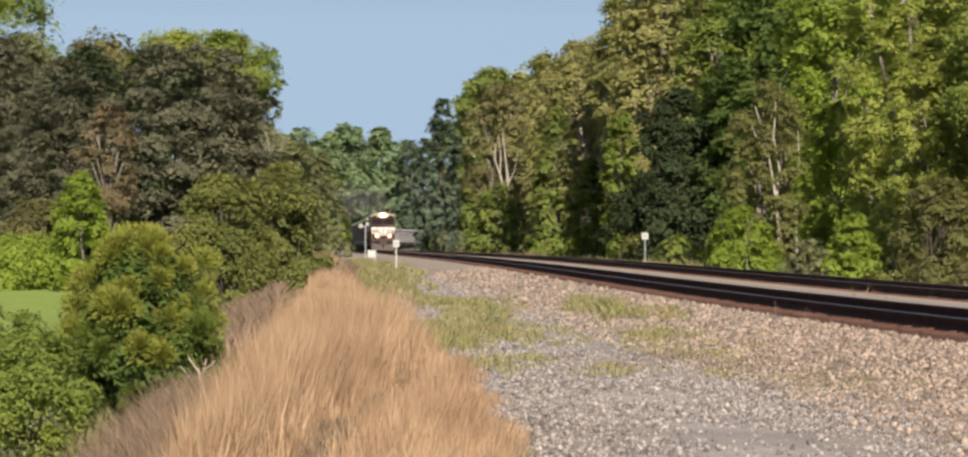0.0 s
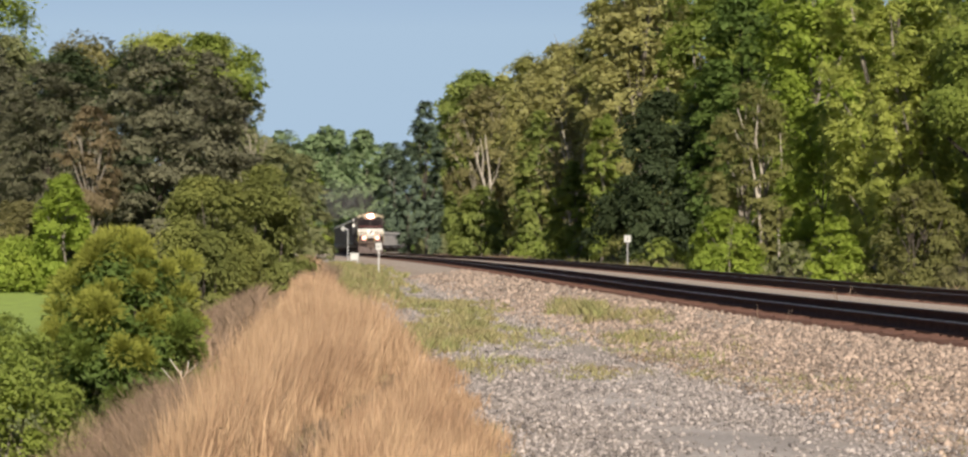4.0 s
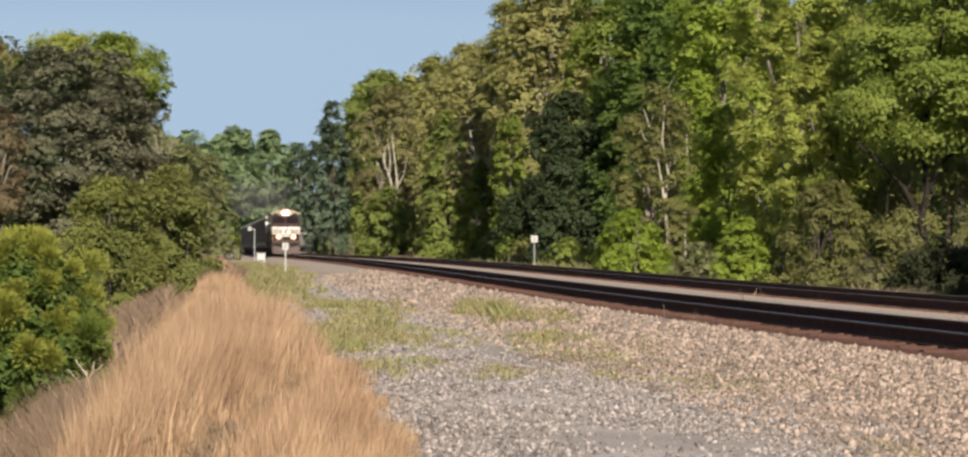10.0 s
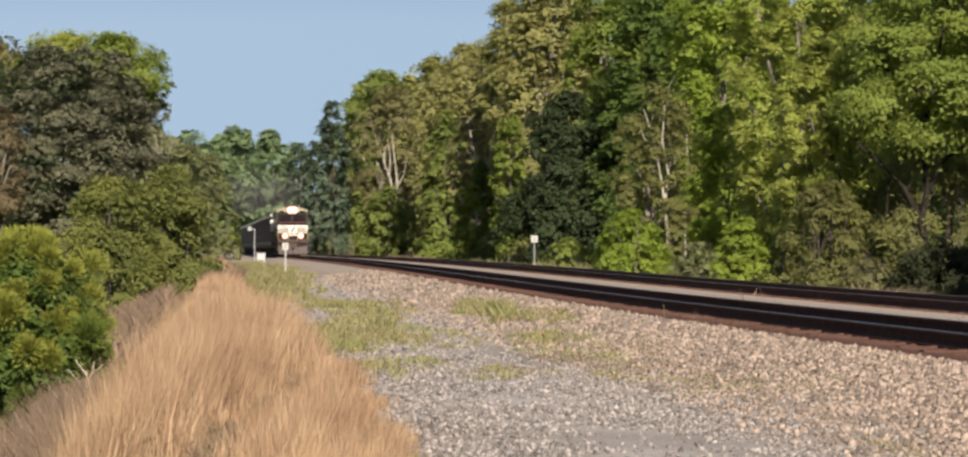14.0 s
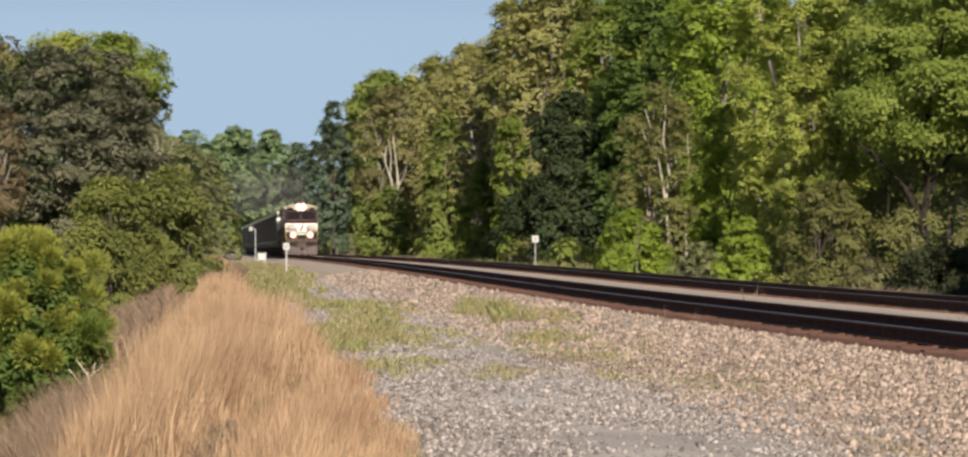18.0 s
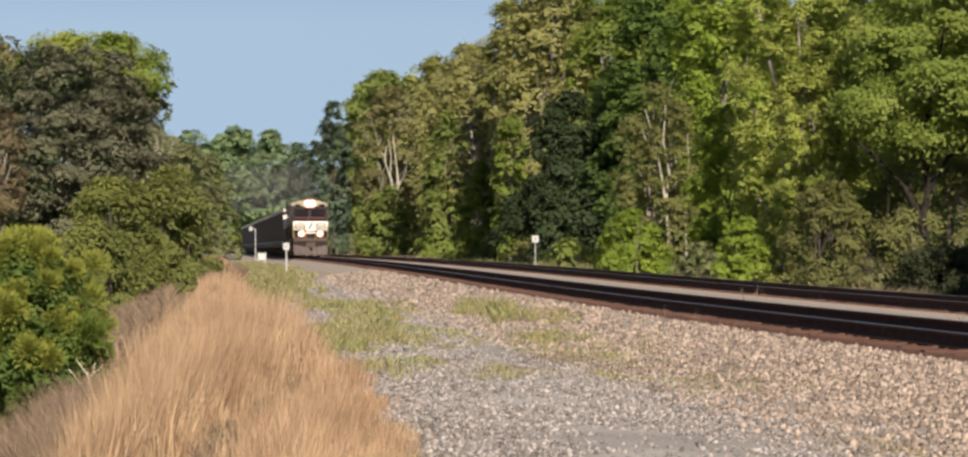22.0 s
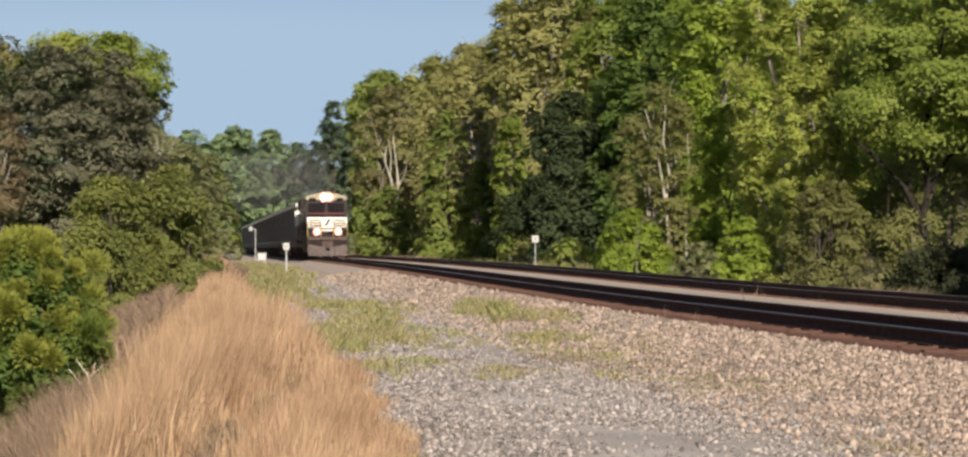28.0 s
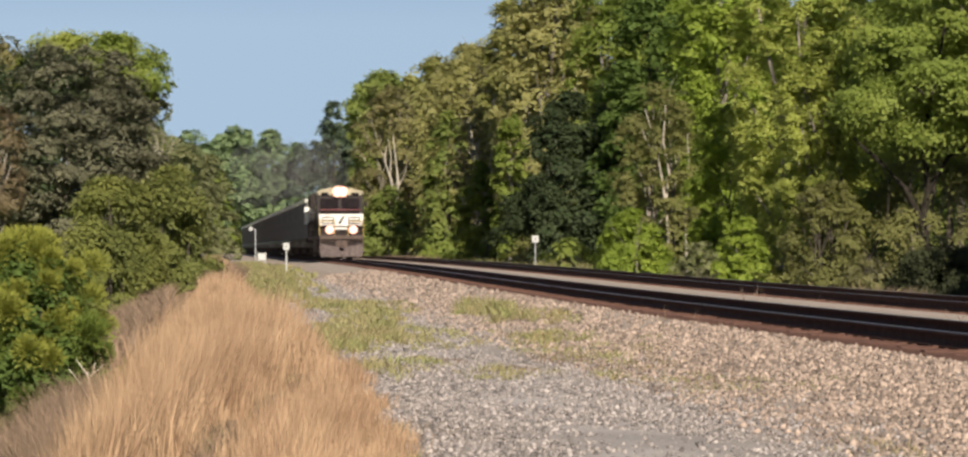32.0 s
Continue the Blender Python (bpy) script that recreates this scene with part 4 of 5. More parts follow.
def locomotive():
    L = empty("locomotive", "black diesel freight locomotive with a white nose band and lit headlights", "locomotive")
    part("underframe", boxes(((0, 0, 1.42), (20.4, 2.9, 0.26)), ((0, 0, 1.2), (19.6, 1.6, 0.3)), bevel=0.03), GRIME, L)
    # nose: chamfered in plan and on top
    bm = prism(((-1.5, 1.55), (-1.5, 2.95), (-1.35, 3.1), (1.35, 3.1), (1.5, 2.95), (1.5, 1.55)), 8.0, 9.55)
    for v in bm.verts:
        if v.co.x > 9 and abs(v.co.y) > 1.4:
            v.co.x -= 0.22
        if v.co.x > 9 and v.co.z > 3:
            v.co.x -= 0.12
    nose = part("nose", bm, BLACK, L)
    part("nose_band", boxes(((9.45, 0, 2.58), (0.24, 2.96, 0.8)), bevel=0.02), WHITE, nose, "white band across the nose")
    # marks on the band: a slanted figure between two blocks of bars
    for s in (-1, 1):
        for k in range(3):
            part("band_bar", boxes(((9.585, s * 0.88, 2.36 + k * 0.2), (0.02, 0.82 - 0.1 * k, 0.075))), BLACK, nose)
        part("band_upright", boxes(((9.585, s * 0.5, 2.56), (0.02, 0.07, 0.46))), BLACK, nose)
        part("band_upright", boxes(((9.585, s * 1.26, 2.56), (0.02, 0.07, 0.46))), BLACK, nose)
    bm = bmesh.new()
    box(bm, (9.585, 0.02, 2.58), (0.02, 0.13, 0.62), 0, pose(0, 0, 0, -32))
    part("band_emblem", bm, BLACK, nose)
    part("nose_plate", boxes(((9.6, 0, 2.02), (0.02, 0.95, 0.13))), WHITE, nose, "plain white plate")
    part("nose_door", boxes(((9.57, -0.35, 1.85), (0.03, 0.62, 0.5)), bevel=0.01), BLACK, nose)
    # cab
    bm = prism(((-1.56, 1.55), (-1.56, 4.36), (-1.47, 4.48), (-0.7, 4.7), (0.7, 4.7), (1.47, 4.48), (1.56, 4.36), (1.56, 1.55)), 5.6, 8.25)
    for v in bm.verts:
        if v.co.x > 8 and v.co.z > 4:
            v.co.x -= 0.3
    cab = part("cab", bm, BLACK, L)
    bm = prism(((-1.62, 4.36), (-1.5, 4.54), (-0.7, 4.78), (0.7, 4.78), (1.5, 4.54), (1.62, 4.36), (1.45, 4.44), (0.7, 4.67), (-0.7, 4.67), (-1.45, 4.44)), 5.5, 8.1)
    part("cab_roof", bm, CREAM, cab, "cream cab roof")
    part("brow_panel", prism(((-1.5, 4.28), (-1.46, 4.46), (-0.7, 4.67), (0.7, 4.67), (1.46, 4.46), (1.5, 4.28)), 7.95, 8.06), CREAM, cab, "cream panel over the windscreen")
    for s in (-1, 1):
        bm = bmesh.new()
        box(bm, (8.14, s * 0.72, 3.72), (0.05, 1.2, 0.66), 0.02, pose(0, 0, 0, 0, -7))
        part("windscreen", bm, GLASS, cab)
        part("side_window", boxes(((6.9, s * 1.565, 3.65), (1.3, 0.03, 0.62)), bevel=0.01), GLASS, cab)
        part("mirror", boxes(((7.9, s * 1.72, 3.7), (0.08, 0.16, 0.4)), bevel=0.01), BLACK, cab)
        part("number_board", boxes(((8.08, s * 1.02, 4.36), (0.06, 0.5, 0.16))), GLASS, cab)
    part("windscreen_sill", boxes(((8.16, 0, 3.28), (0.1, 2.7, 0.1)), bevel=0.02), RED, cab, "dull red strip under the windscreen")
    hl = part("headlight_housing", boxes(((8.08, 0, 4.5), (0.2, 0.82, 0.42)), bevel=0.05), BLACK, cab)
    for s in (-1, 1):
        part("headlight", rod(bmesh.new(), (8.16, s * 0.17, 4.5), (8.24, s * 0.17, 4.5), 0.15, seg=16), LAMP, hl, "bright lit headlight")
        # added glowing disc behind the lens: the headlight's halo as a shape
        part("halo_disc", rod(bmesh.new(), (8.15, s * 0.17, 4.5), (8.21, s * 0.17, 4.5), 0.36, seg=18), LAMP_HALO, hl, "glowing disc that stands in for the lamp's warm halo")
        d = part("ditch_light", rod(bmesh.new(), (9.9, s * 0.78, 1.93), (10.1, s * 0.78, 1.93), 0.15, seg=14), BLACK, L)
        part("lens", rod(bmesh.new(), (10.1, s * 0.78, 1.93), (10.14, s * 0.78, 1.93), 0.15, seg=14), LAMP_LOW, d, "lit lens")
        # same added glow disc for the ditch light's halo
        part("halo_disc", rod(bmesh.new(), (10.08, s * 0.78, 1.93), (10.12, s * 0.78, 1.93), 0.29, seg=16), LAMP_HALO, d, "glowing disc that stands in for the lamp's warm halo")
    # pilot and plow
    part("pilot", boxes(((10.0, 0, 1.2), (0.14, 2.95, 0.72)), bevel=0.02), BLACK, L)
    part("coupler_pocket", boxes(((10.1, 0, 0.98), (0.1, 0.8, 0.5)), ((10.12, 0, 1.38), (0.14, 1.1, 0.06)), bevel=0.02), GRIME, L)
    for s in (-1, 1):
        part("uncoupling_lever", rods(0.025, ((10.15, s * 0.25, 1.15), (10.15, s * 1.4, 1.2)), ((10.15, s * 1.4, 1.2), (10.15, s * 1.4, 0.85))), GRIME, L)
        part("pilot_step_light", boxes(((10.09, s * 1.2, 1.35), (0.04, 0.3, 0.1)), bevel=0.01), CREAM, L)
    bm = bmesh.new()
    pf = [(10.05, -1.45, 1.0), (10.45, 0, 0.72), (10.05, 1.45, 1.0), (10.3, 1.38, 0.13), (10.75, 0, 0.13), (10.3, -1.38, 0.13)]
    fv = [bm.verts.new(p) for p in pf]
    bv = [bm.verts.new((p[0] - 0.08, p[1], p[2])) for p in pf]
    for q in ((0, 1, 4, 5), (1, 2, 3, 4)):
        bm.faces.new([fv[i] for i in q])
        bm.faces.new([bv[i] for i in q][::-1])
    for i in range(6):
        bm.faces.new((fv[i], fv[(i + 1) % 6], bv[(i + 1) % 6], bv[i]))
    bmesh.ops.recalc_face_normals(bm, faces=bm.faces)
    part("snow_plow", bm, PLOW, L, "worn grey snow plow")
    for s in (-1, 1):
        part("corner_step", boxes(*(((9.75, s * 1.32, 0.45 + 0.3 * k), (0.5, 0.3, 0.04)) for k in range(4)), ((9.98, s * 1.46, 0.9), (0.05, 0.05, 1.1))), GRIME, L)
        part("grab_rail", rods(0.028, ((10.0, s * 1.45, 1.5), (10.0, s * 1.45, 2.6)), ((10.0, s * 1.45, 2.6), (9.3, s * 1.5, 2.6)), ((10.0, s * 0.45, 1.5), (10.0, s * 0.45, 2.5)), ((10.0, s * 0.45, 2.5), (10.0, s * 1.45, 2.5))), YELLOW, L, "yellow grab rail")
        part("handrail", rods(0.022, ((5.4, s * 1.45, 2.6), (-10.0, s * 1.45, 2.6)), *(((x, s * 1.45, 1.5), (x, s * 1.45, 2.6)) for x in (5.4, 3, 0.6, -1.8, -4.2, -6.6, -9, -10))), BLACK, L)
    coupler(L, 10.75, 1)
    coupler(L, -10.75, -1)
    for k in range(4):
        part("air_hose", rods(0.03, ((10.1, -0.85 + 0.12 * k, 0.95), (10.35, -0.85 + 0.12 * k, 0.5))), BLACK, L)
    part("long_hood", prism(((-0.95, 1.55), (-0.95, 4.2), (-0.75, 4.45), (0.75, 4.45), (0.95, 4.2), (0.95, 1.55)), -9.7, 5.62), BLACK, L)
    for k in range(9):
        for s in (-1, 1):
            part("hood_door", boxes(((4.7 - 1.15 * k, s * 0.96, 2.75), (1.0, 0.03, 1.9)), bevel=0.01), BLACK, L)
    part("radiator", prism(((-1.0, 3.4), (-1.5, 3.75), (-1.5, 4.45), (-1.3, 4.6), (1.3, 4.6), (1.5, 4.45), (1.5, 3.75), (1.0, 3.4)), -9.4, -4.6), BLACK, L)
    part("dynamic_brake_housing", boxes(((3.6, 0, 4.4), (2.6, 2.5, 0.5)), bevel=0.08), BLACK, L)
    part("exhaust_stack", boxes(((0.2, 0, 4.58), (0.9, 0.5, 0.3)), bevel=0.04), GRIME, L)
    part("horn", rods(0.05, ((5.0, 0.2, 4.9), (5.6, 0.2, 4.9)), ((5.0, -0.2, 4.9), (5.6, -0.2, 4.9)), ((5.3, 0, 4.5), (5.3, 0, 4.9))), GRIME, L)
    part("fuel_tank", prism(((-1.35, 1.3), (-1.35, 0.6), (-1.0, 0.35), (1.0, 0.35), (1.35, 0.6), (1.35, 1.3)), -3.2, 3.2), GRIME, L)
    wheels = truck(L, 6.7, 3, 0.53, 5.0) + truck(L, -6.7, 3, 0.53, 5.0)
    return L, wheels


def hopper_car():
    C = empty("hopper_car", "dark grey-black steel coal hopper car with a pale top sill", "freight car", "hopper cars of the train")
    bm = bmesh.new()
    Lh, W = 7.85, 1.5
    prof = [(-Lh, 4.17), (-Lh, 3.5), (-5.6, 1.55), (-4.0, 0.75), (-2.9, 1.5), (-1.3, 0.75), (1.3, 0.75), (2.9, 1.5), (4.0, 0.75), (5.6, 1.55), (Lh, 3.5), (Lh, 4.17)]
    a = [bm.verts.new((x, -W, z)) for x, z in prof]
    b = [bm.verts.new((x, W, z)) for x, z in prof]
    bm.faces.new(a)
    bm.faces.new(b[::-1])
    for i in range(len(prof) - 1):
        bm.faces.new((a[i], b[i], b[i + 1], a[i + 1]))
    bm.faces.new((a[-1], b[-1], b[0], a[0]))
    bmesh.ops.recalc_face_normals(bm, faces=bm.faces)
    body = part("body", bm, CAR, C)
    for s in (-1, 1):
        part("side_sheet", boxes(((0, s * 1.5, 2.77), (15.7, 0.05, 2.74))), CAR, C)
        part("top_sill", boxes(((0, s * 1.55, 4.2), (15.9, 0.2, 0.3)), bevel=0.02), SILL, C, "pale grey top sill")
        part("side_sill", boxes(((0, s * 1.5, 1.3), (15.9, 0.14, 0.26)), bevel=0.02), BLACK, C)
        for k in range(9):
            part("side_rib", boxes(((-7.2 + 1.8 * k, s * 1.56, 2.77), (0.12, 0.1, 2.72))), CAR, C)
        part("end_sill", boxes(((s * 7.92, 0, 4.2), (0.14, 3.1, 0.16)), bevel=0.02), SILL, C)
        part("end_platform", boxes(((s * 7.55, 0, 1.2), (0.9, 2.9, 0.25)), bevel=0.02), GRIME, C)
        for q in (-1, 1):
            part("end_post", boxes(((s * 7.88, q * 1.42, 2.7), (0.07, 0.1, 2.9))), CAR, C)
        part("ladder", rods(0.015, *(((s * 7.96, -1.35, 1.4 + 0.32 * k), (s * 7.96, -0.95, 1.4 + 0.32 * k)) for k in range(8))), SILL, C)
        coupler(C, s * 8.15, s)
        truck(C, s * 5.9, 2, 0.46, 2.5)
    rs = random.Random(5)
    bm = bmesh.new()
    bmesh.ops.create_grid(bm, x_segments=24, y_segments=6, size=1.0, matrix=Matrix.Diagonal((7.7, 1.42, 1, 1)))
    for v in bm.verts:
        e = max(abs(v.co.x) / 7.7, abs(v.co.y) / 1.42)
        v.co.z = 4.1 + 0.5 * (1 - e ** 3) + 0.08 * math.sin(v.co.x * 1.7) + rs.uniform(-0.05, 0.05)
    part("coal_load", bm, COAL, C)
    return C


def stones():
    """Loose crushed stone on the slope and the path, one joined mesh for each kind."""
    rs = np.random.RandomState(8)
    octa = np.array(((1, 0, 0), (-1, 0, 0), (0, 1, 0), (0, -1, 0), (0, 0, 1), (0, 0, -1)), float)
    tri = np.array(((0, 2, 4), (2, 1, 4), (1, 3, 4), (3, 0, 4), (2, 0, 5), (1, 2, 5), (3, 1, 5), (0, 3, 5)))
    for name, label, m, s0, s1, bands in (
            ("ballast_stones", "loose pale pinkish crushed stones beside the track", STONE, -4.9, -1.42, ((20, 34, 330), (34, 50, 200), (50, 80, 80), (80, 140, 24))),
            ("gravel_stones", "loose grey gravel stones on the path", PEBBLE, -8.6, -3.3, ((19, 30, 240), (30, 44, 140), (44, 75, 50), (75, 140, 14)))):
        P, Z = [], []
        for y0, y1, k in bands:
            n = int((y1 - y0) * (s1 - s0) * k)
            y, s = rs.uniform(y0, y1, n), rs.uniform(s0, s1, n)
            if name == "gravel_stones":
                keep = rs.rand(n) < np.clip((-3.0 - s) / 1.6, 0, 1)
            else:
                keep = rs.rand(n) < np.clip((s + 4.9) / 1.6, 0, 1)
            keep &= rs.rand(n) < 0.85 + 0.45 * np.sin(1.3 * s + 0.5 * y) * np.sin(0.7 * y - 1.1 * s + 1.0)
            keep &= (rs.rand(n) < 0.2) | (((s + 5.95) / 0.75) ** 2 + ((y - 24.6) / 2.6) ** 2 + 0.5 * np.sin(5 * s + 3 * y) > 1)
            y, s = y[keep], s[keep]
            z = np.maximum(ground_z(s, y), np.where(s > -4.0, zr(y) + np.interp(s, (-3.9, -1.85, -1.43), (-0.62, -0.31, -0.245)), -9))
            ox, oy = offset_side(y)
            P.append(np.stack((xc(y) + s * ox, y + s * oy, z), -1))
            Z.append((0.0182 if name == "ballast_stones" else 0.0132) * np.exp(np.clip(rs.normal(0.3, 0.42, len(y)), -1, 1.05)) * (0.95 + 0.12 * (y1 > 34) + 0.15 * (y1 > 50) + 0.5 * (y1 > 100)))
        P, Z = np.concatenate(P), np.concatenate(Z)
        n = len(P)
        v = octa[None] * rs.uniform(0.6, 1.25, (n, 6, 1)) * (Z[:, None, None] * rs.uniform(0.75, 1.3, (n, 1, 3)))
        q = rs.normal(size=(n, 3, 3))
        q = np.linalg.qr(q)[0]
        v = np.einsum("nij,nkj->nki", q, v) + P[:, None] + np.array((0, 0, 0.006))
        f = (tri[None] + 6 * np.arange(n)[:, None, None]).reshape(-1)
        tagged(new(name, mesh_of(name, v.reshape(-1, 3), f, np.full(8 * n, 3), m)), label, "stones", kind="stuff")


def blades(name, label, category, P, height, width, material, rs, lean=0.2, wind=(0.05, 0.0)):
    """Single bent, tapering blades that stand at the points P."""
    n = len(P)
    a = rs.uniform(0, 2 * np.pi, n)
    side = np.stack((np.cos(a), np.sin(a), np.zeros(n)), -1) * (width * rs.uniform(0.6, 1.4, n))[:, None]
    h = height * rs.uniform(0.55, 1.15, n)
    b = rs.normal(0, lean, (n, 2)) + np.array(wind)
    up = lambda f, k: P + np.stack((b[:, 0] * h * k, b[:, 1] * h * k, h * f), -1)
    v = np.stack((P - side, P + side, up(0.55, 0.35) + side * 0.8, up(0.55, 0.35) - side * 0.8, up(1.0, 1.0)), 1).reshape(-1, 3)
    i = 5 * np.arange(n)[:, None]
    f = np.concatenate((i + np.array((0, 1, 2, 3)), i + np.array((3, 2, 4))), 1).ravel()
    return tagged(new(name, mesh_of(name, v, f, np.tile((4, 3), n), material)), label, category, kind="stuff")


def on_ground(s, y, rs):
    ox, oy = offset_side(y)
    z = np.maximum(ground_z(s, y), np.where((s > -4.0) & (s < 6.3), zr(y) + np.interp(s, (-3.9, -1.85, -1.42, -1.2, 6.3), (-0.62, -0.33, -0.26, -0.22, -0.27)), -9))
    return np.stack((xc(y) + s * ox, y + s * oy, z - 0.02), -1)


def meadow():
    rs = np.random.RandomState(3)
    S, Y, H, W, N = [], [], [], [], []
    for y0, y1, k, w in ((13, 20, 800, 0.0028), (20, 33, 1000, 0.0034), (33, 56, 620, 0.005), (56, 100, 190, 0.0095), (100, 150, 55, 0.018)):
        # tufts, and the blades that spread from each
        n = int((y1 - y0) * 2.9 * k)
        m = n // 26
        ty, tu = rs.uniform(y0, y1, m), rs.rand(m)
        edge = np.interp(ty, (13, 16, 20, 23, 28, 33, 45, 55, 100, 140, 175), (-9.3, -9.0, -8.45, -8.12, -8.02, -7.95, -8.0, -8.25, -8.35, -8.55, -9.3)) + 0.13 * np.sin(ty * 1.1) + 0.12 * np.sin(ty * 0.37 + 1)
        back = np.interp(ty, (13, 23, 41, 60, 100, 150, 175), (-10.7, -10.6, -10.27, -9.9, -9.4, -9.4, -9.8))
        ts = edge + (back - edge) * tu
        lane = -8.5 + (ty - 36) * 0.097      # a trodden lane cuts the bank's edge off
        crest = np.minimum(lane, np.interp(ty, (36, 40, 50, 60), (-8.5, -8.48, -8.42, -8.3)))
        rim = np.clip((ts - crest) / np.maximum(0.1, edge - crest), 0, 1)
        tall = np.where(ts < crest, 0.9, np.where(ty < 37, np.interp(rim, (0, 0.25, 0.6, 1), (0.24, 0.34, 0.42, 0.22)), 0.72 - 0.4 * rim)) * np.interp(ty, (13, 43, 50, 60, 100, 140, 175), (1, 1, 0.8, 0.56, 0.72, 0.95, 0.5))
        tall = tall * np.interp(tu, (0, 0.06, 0.25, 0.85, 1), (0.85, 0.95, 1.0, 0.9, 0.6)) * (0.72 + 0.42 * rs.rand(m))
        tall = tall * (1 - 0.85 * np.exp(-((ts - lane - 0.08) / 0.3) ** 4) * (ty < 38)) * (1 + 0.12 * np.sin(1.9 * ts - 0.8 * ty))
        lean = rs.normal(0, 0.13, (m, 2)) + np.array((0.05, 0))
        pick = rs.randint(0, m, n)
        g = rs.normal(0, 1, (n, 2))
        S.append(ts[pick] + 0.085 * g[:, 0]), Y.append(ty[pick] + 0.22 * g[:, 1]), W.append(np.full(n, w))
        N.append(lean[pick] + 0.07 * g)
        H.append(tall[pick])
    S, Y, H, W = (np.concatenate(q) for q in (S, Y, H, W))
    blades("straw_grass", "dry straw-coloured broomsedge grass on the bank", "dry grass", on_ground(S, Y, rs), H, W, STRAW, rs, 0.07, np.concatenate(N))
    # weeds between the stones and green verges: s, y, half widths, blades, height
    S, Y, H, W = [], [], [], []

    def weeds(s0, y0, a, b, n, h):
        """A ragged patch round (s0, y0), of half widths a and b, in small tussocks."""
        n = int(n * 0.8)
        m = max(6, n // 34)
        r, t = rs.rand(m) ** 0.75, rs.uniform(0, 2 * np.pi, m)
        k = 1.15 + 0.4 * np.sin(3 * t + y0)
        pick = (m * rs.rand(n) ** 1.7).astype(int)
        r, t, k = r[pick], t[pick], k[pick]
        S.append(s0 + a * r * k * np.cos(t) + rs.normal(0, 0.09, n)), Y.append(y0 + b * r * k * np.sin(t) + rs.normal(0, 0.4, n))
        H.append(np.full(n, h) * (1.1 - 0.5 * r) * (0.6 + 0.8 * np.abs(np.sin(pick * 7.3)))), W.append(np.full(n, 0.0002 * max(y0, 28)))

    weeds(-6.1, 60, 1.0, 10, 4300, 0.16)
    weeds(-5.6, 76, 1.2, 10, 4500, 0.17)
    weeds(-2.95, 67, 0.55, 9, 3600, 0.26)
    weeds(-3.7, 52, 0.6, 4, 1500, 0.14)
    weeds(-6.6, 41, 0.5, 2.5, 900, 0.09)
    weeds(-5.8, 39, 0.6, 2, 900, 0.09)
    weeds(-3.8, 44, 1.0, 5, 1500, 0.11)
    weeds(-3.6, 34, 0.7, 3.2, 1100, 0.08)
    weeds(-4.4, 38, 0.5, 2.5, 900, 0.08)
    weeds(-4.2, 24, 0.35, 1.2, 500, 0.07)
    weeds(-7.4, 50, 0.5, 9, 2600, 0.2)
    weeds(-8.3, 24, 0.3, 4, 500, 0.15)
    weeds(-9.55, 24.5, 0.2, 2.6, 1300, 0.1)
    weeds(-9.0, 30.5, 0.2, 2.6, 1300, 0.1)
    weeds(-8.6, 34.5, 0.2, 2, 700, 0.1)
    weeds(-6.5, 54, 0.8, 6, 3500, 0.15)
    weeds(10.3, 150, 1.2, 90, 4500, 0.7)
    weeds(-7.4, 122, 1.5, 34, 12000, 0.3)
    weeds(-7.0, 92, 0.9, 18, 3500, 0.2)
    weeds(-11.4, 25, 0.5, 3.5, 2200, 0.35)
    weeds(-6.8, 165, 2.0, 40, 3500, 0.32)
    weeds(-6.3, 140, 1.5, 26, 7000, 0.24)
    weeds(-5.9, 185, 1.6, 34, 7000, 0.26)
    weeds(-9, 230, 2.6, 60, 3500, 0.35)
    weeds(-12.6, 40, 1.2, 22, 4000, 0.3)
    weeds(-13, 95, 1.6, 40, 4000, 0.4)
    weeds(2.4, 40, 0.3, 25, 260, 0.16)
    weeds(8.4, 90, 1.2, 50, 3500, 0.4)
    weeds(9.5, 200, 1.5, 90, 3500, 0.6)
    S, Y, H, W = (np.concatenate(q) for q in (S, Y, H, W))
    blades("green_weeds", "patches of green and yellowing weeds among the stones", "weeds", on_ground(S, Y, rs), H, W, BLADE, rs, 0.5, (0, 0))
    # dry scrub behind the bank and along the wood
    S, Y, H, W = [], [], [], []
    for s0, y0, a, b, n, h in ((-9.55, 24.5, 0.24, 3.2, 2600, 0.15), (-9.0, 30.5, 0.22, 3.2, 2200, 0.14), (-8.6, 34.8, 0.2, 2, 900, 0.13), (2.5, 62, 0.5, 9, 14, 0.42), (2.2, 45, 0.3, 6, 8, 0.35), (-1.5, 47, 0.15, 6, 7, 0.32), (-4.5, 43, 0.5, 1.2, 260, 0.1), (-3.9, 40, 0.6, 1.5, 320, 0.09), (-5.5, 39.5, 0.3, 0.7, 160, 0.09), (-3.4, 36, 0.5, 1.5, 260, 0.08), (-6.2, 42, 0.3, 0.8, 160, 0.08), (-11.3, 88, 0.9, 34, 6000, 0.55), (-8.8, 128, 1.0, 34, 3500, 0.7), (-11.6, 33, 0.5, 10, 2500, 0.35), (-11.15, 27, 0.6, 11, 8000, 0.55), (9.6, 84, 1.0, 5, 1800, 0.7), (10.5, 330, 1.5, 90, 2500, 0.8)):
        r, t = np.sqrt(rs.rand(n)), rs.uniform(0, 2 * np.pi, n)
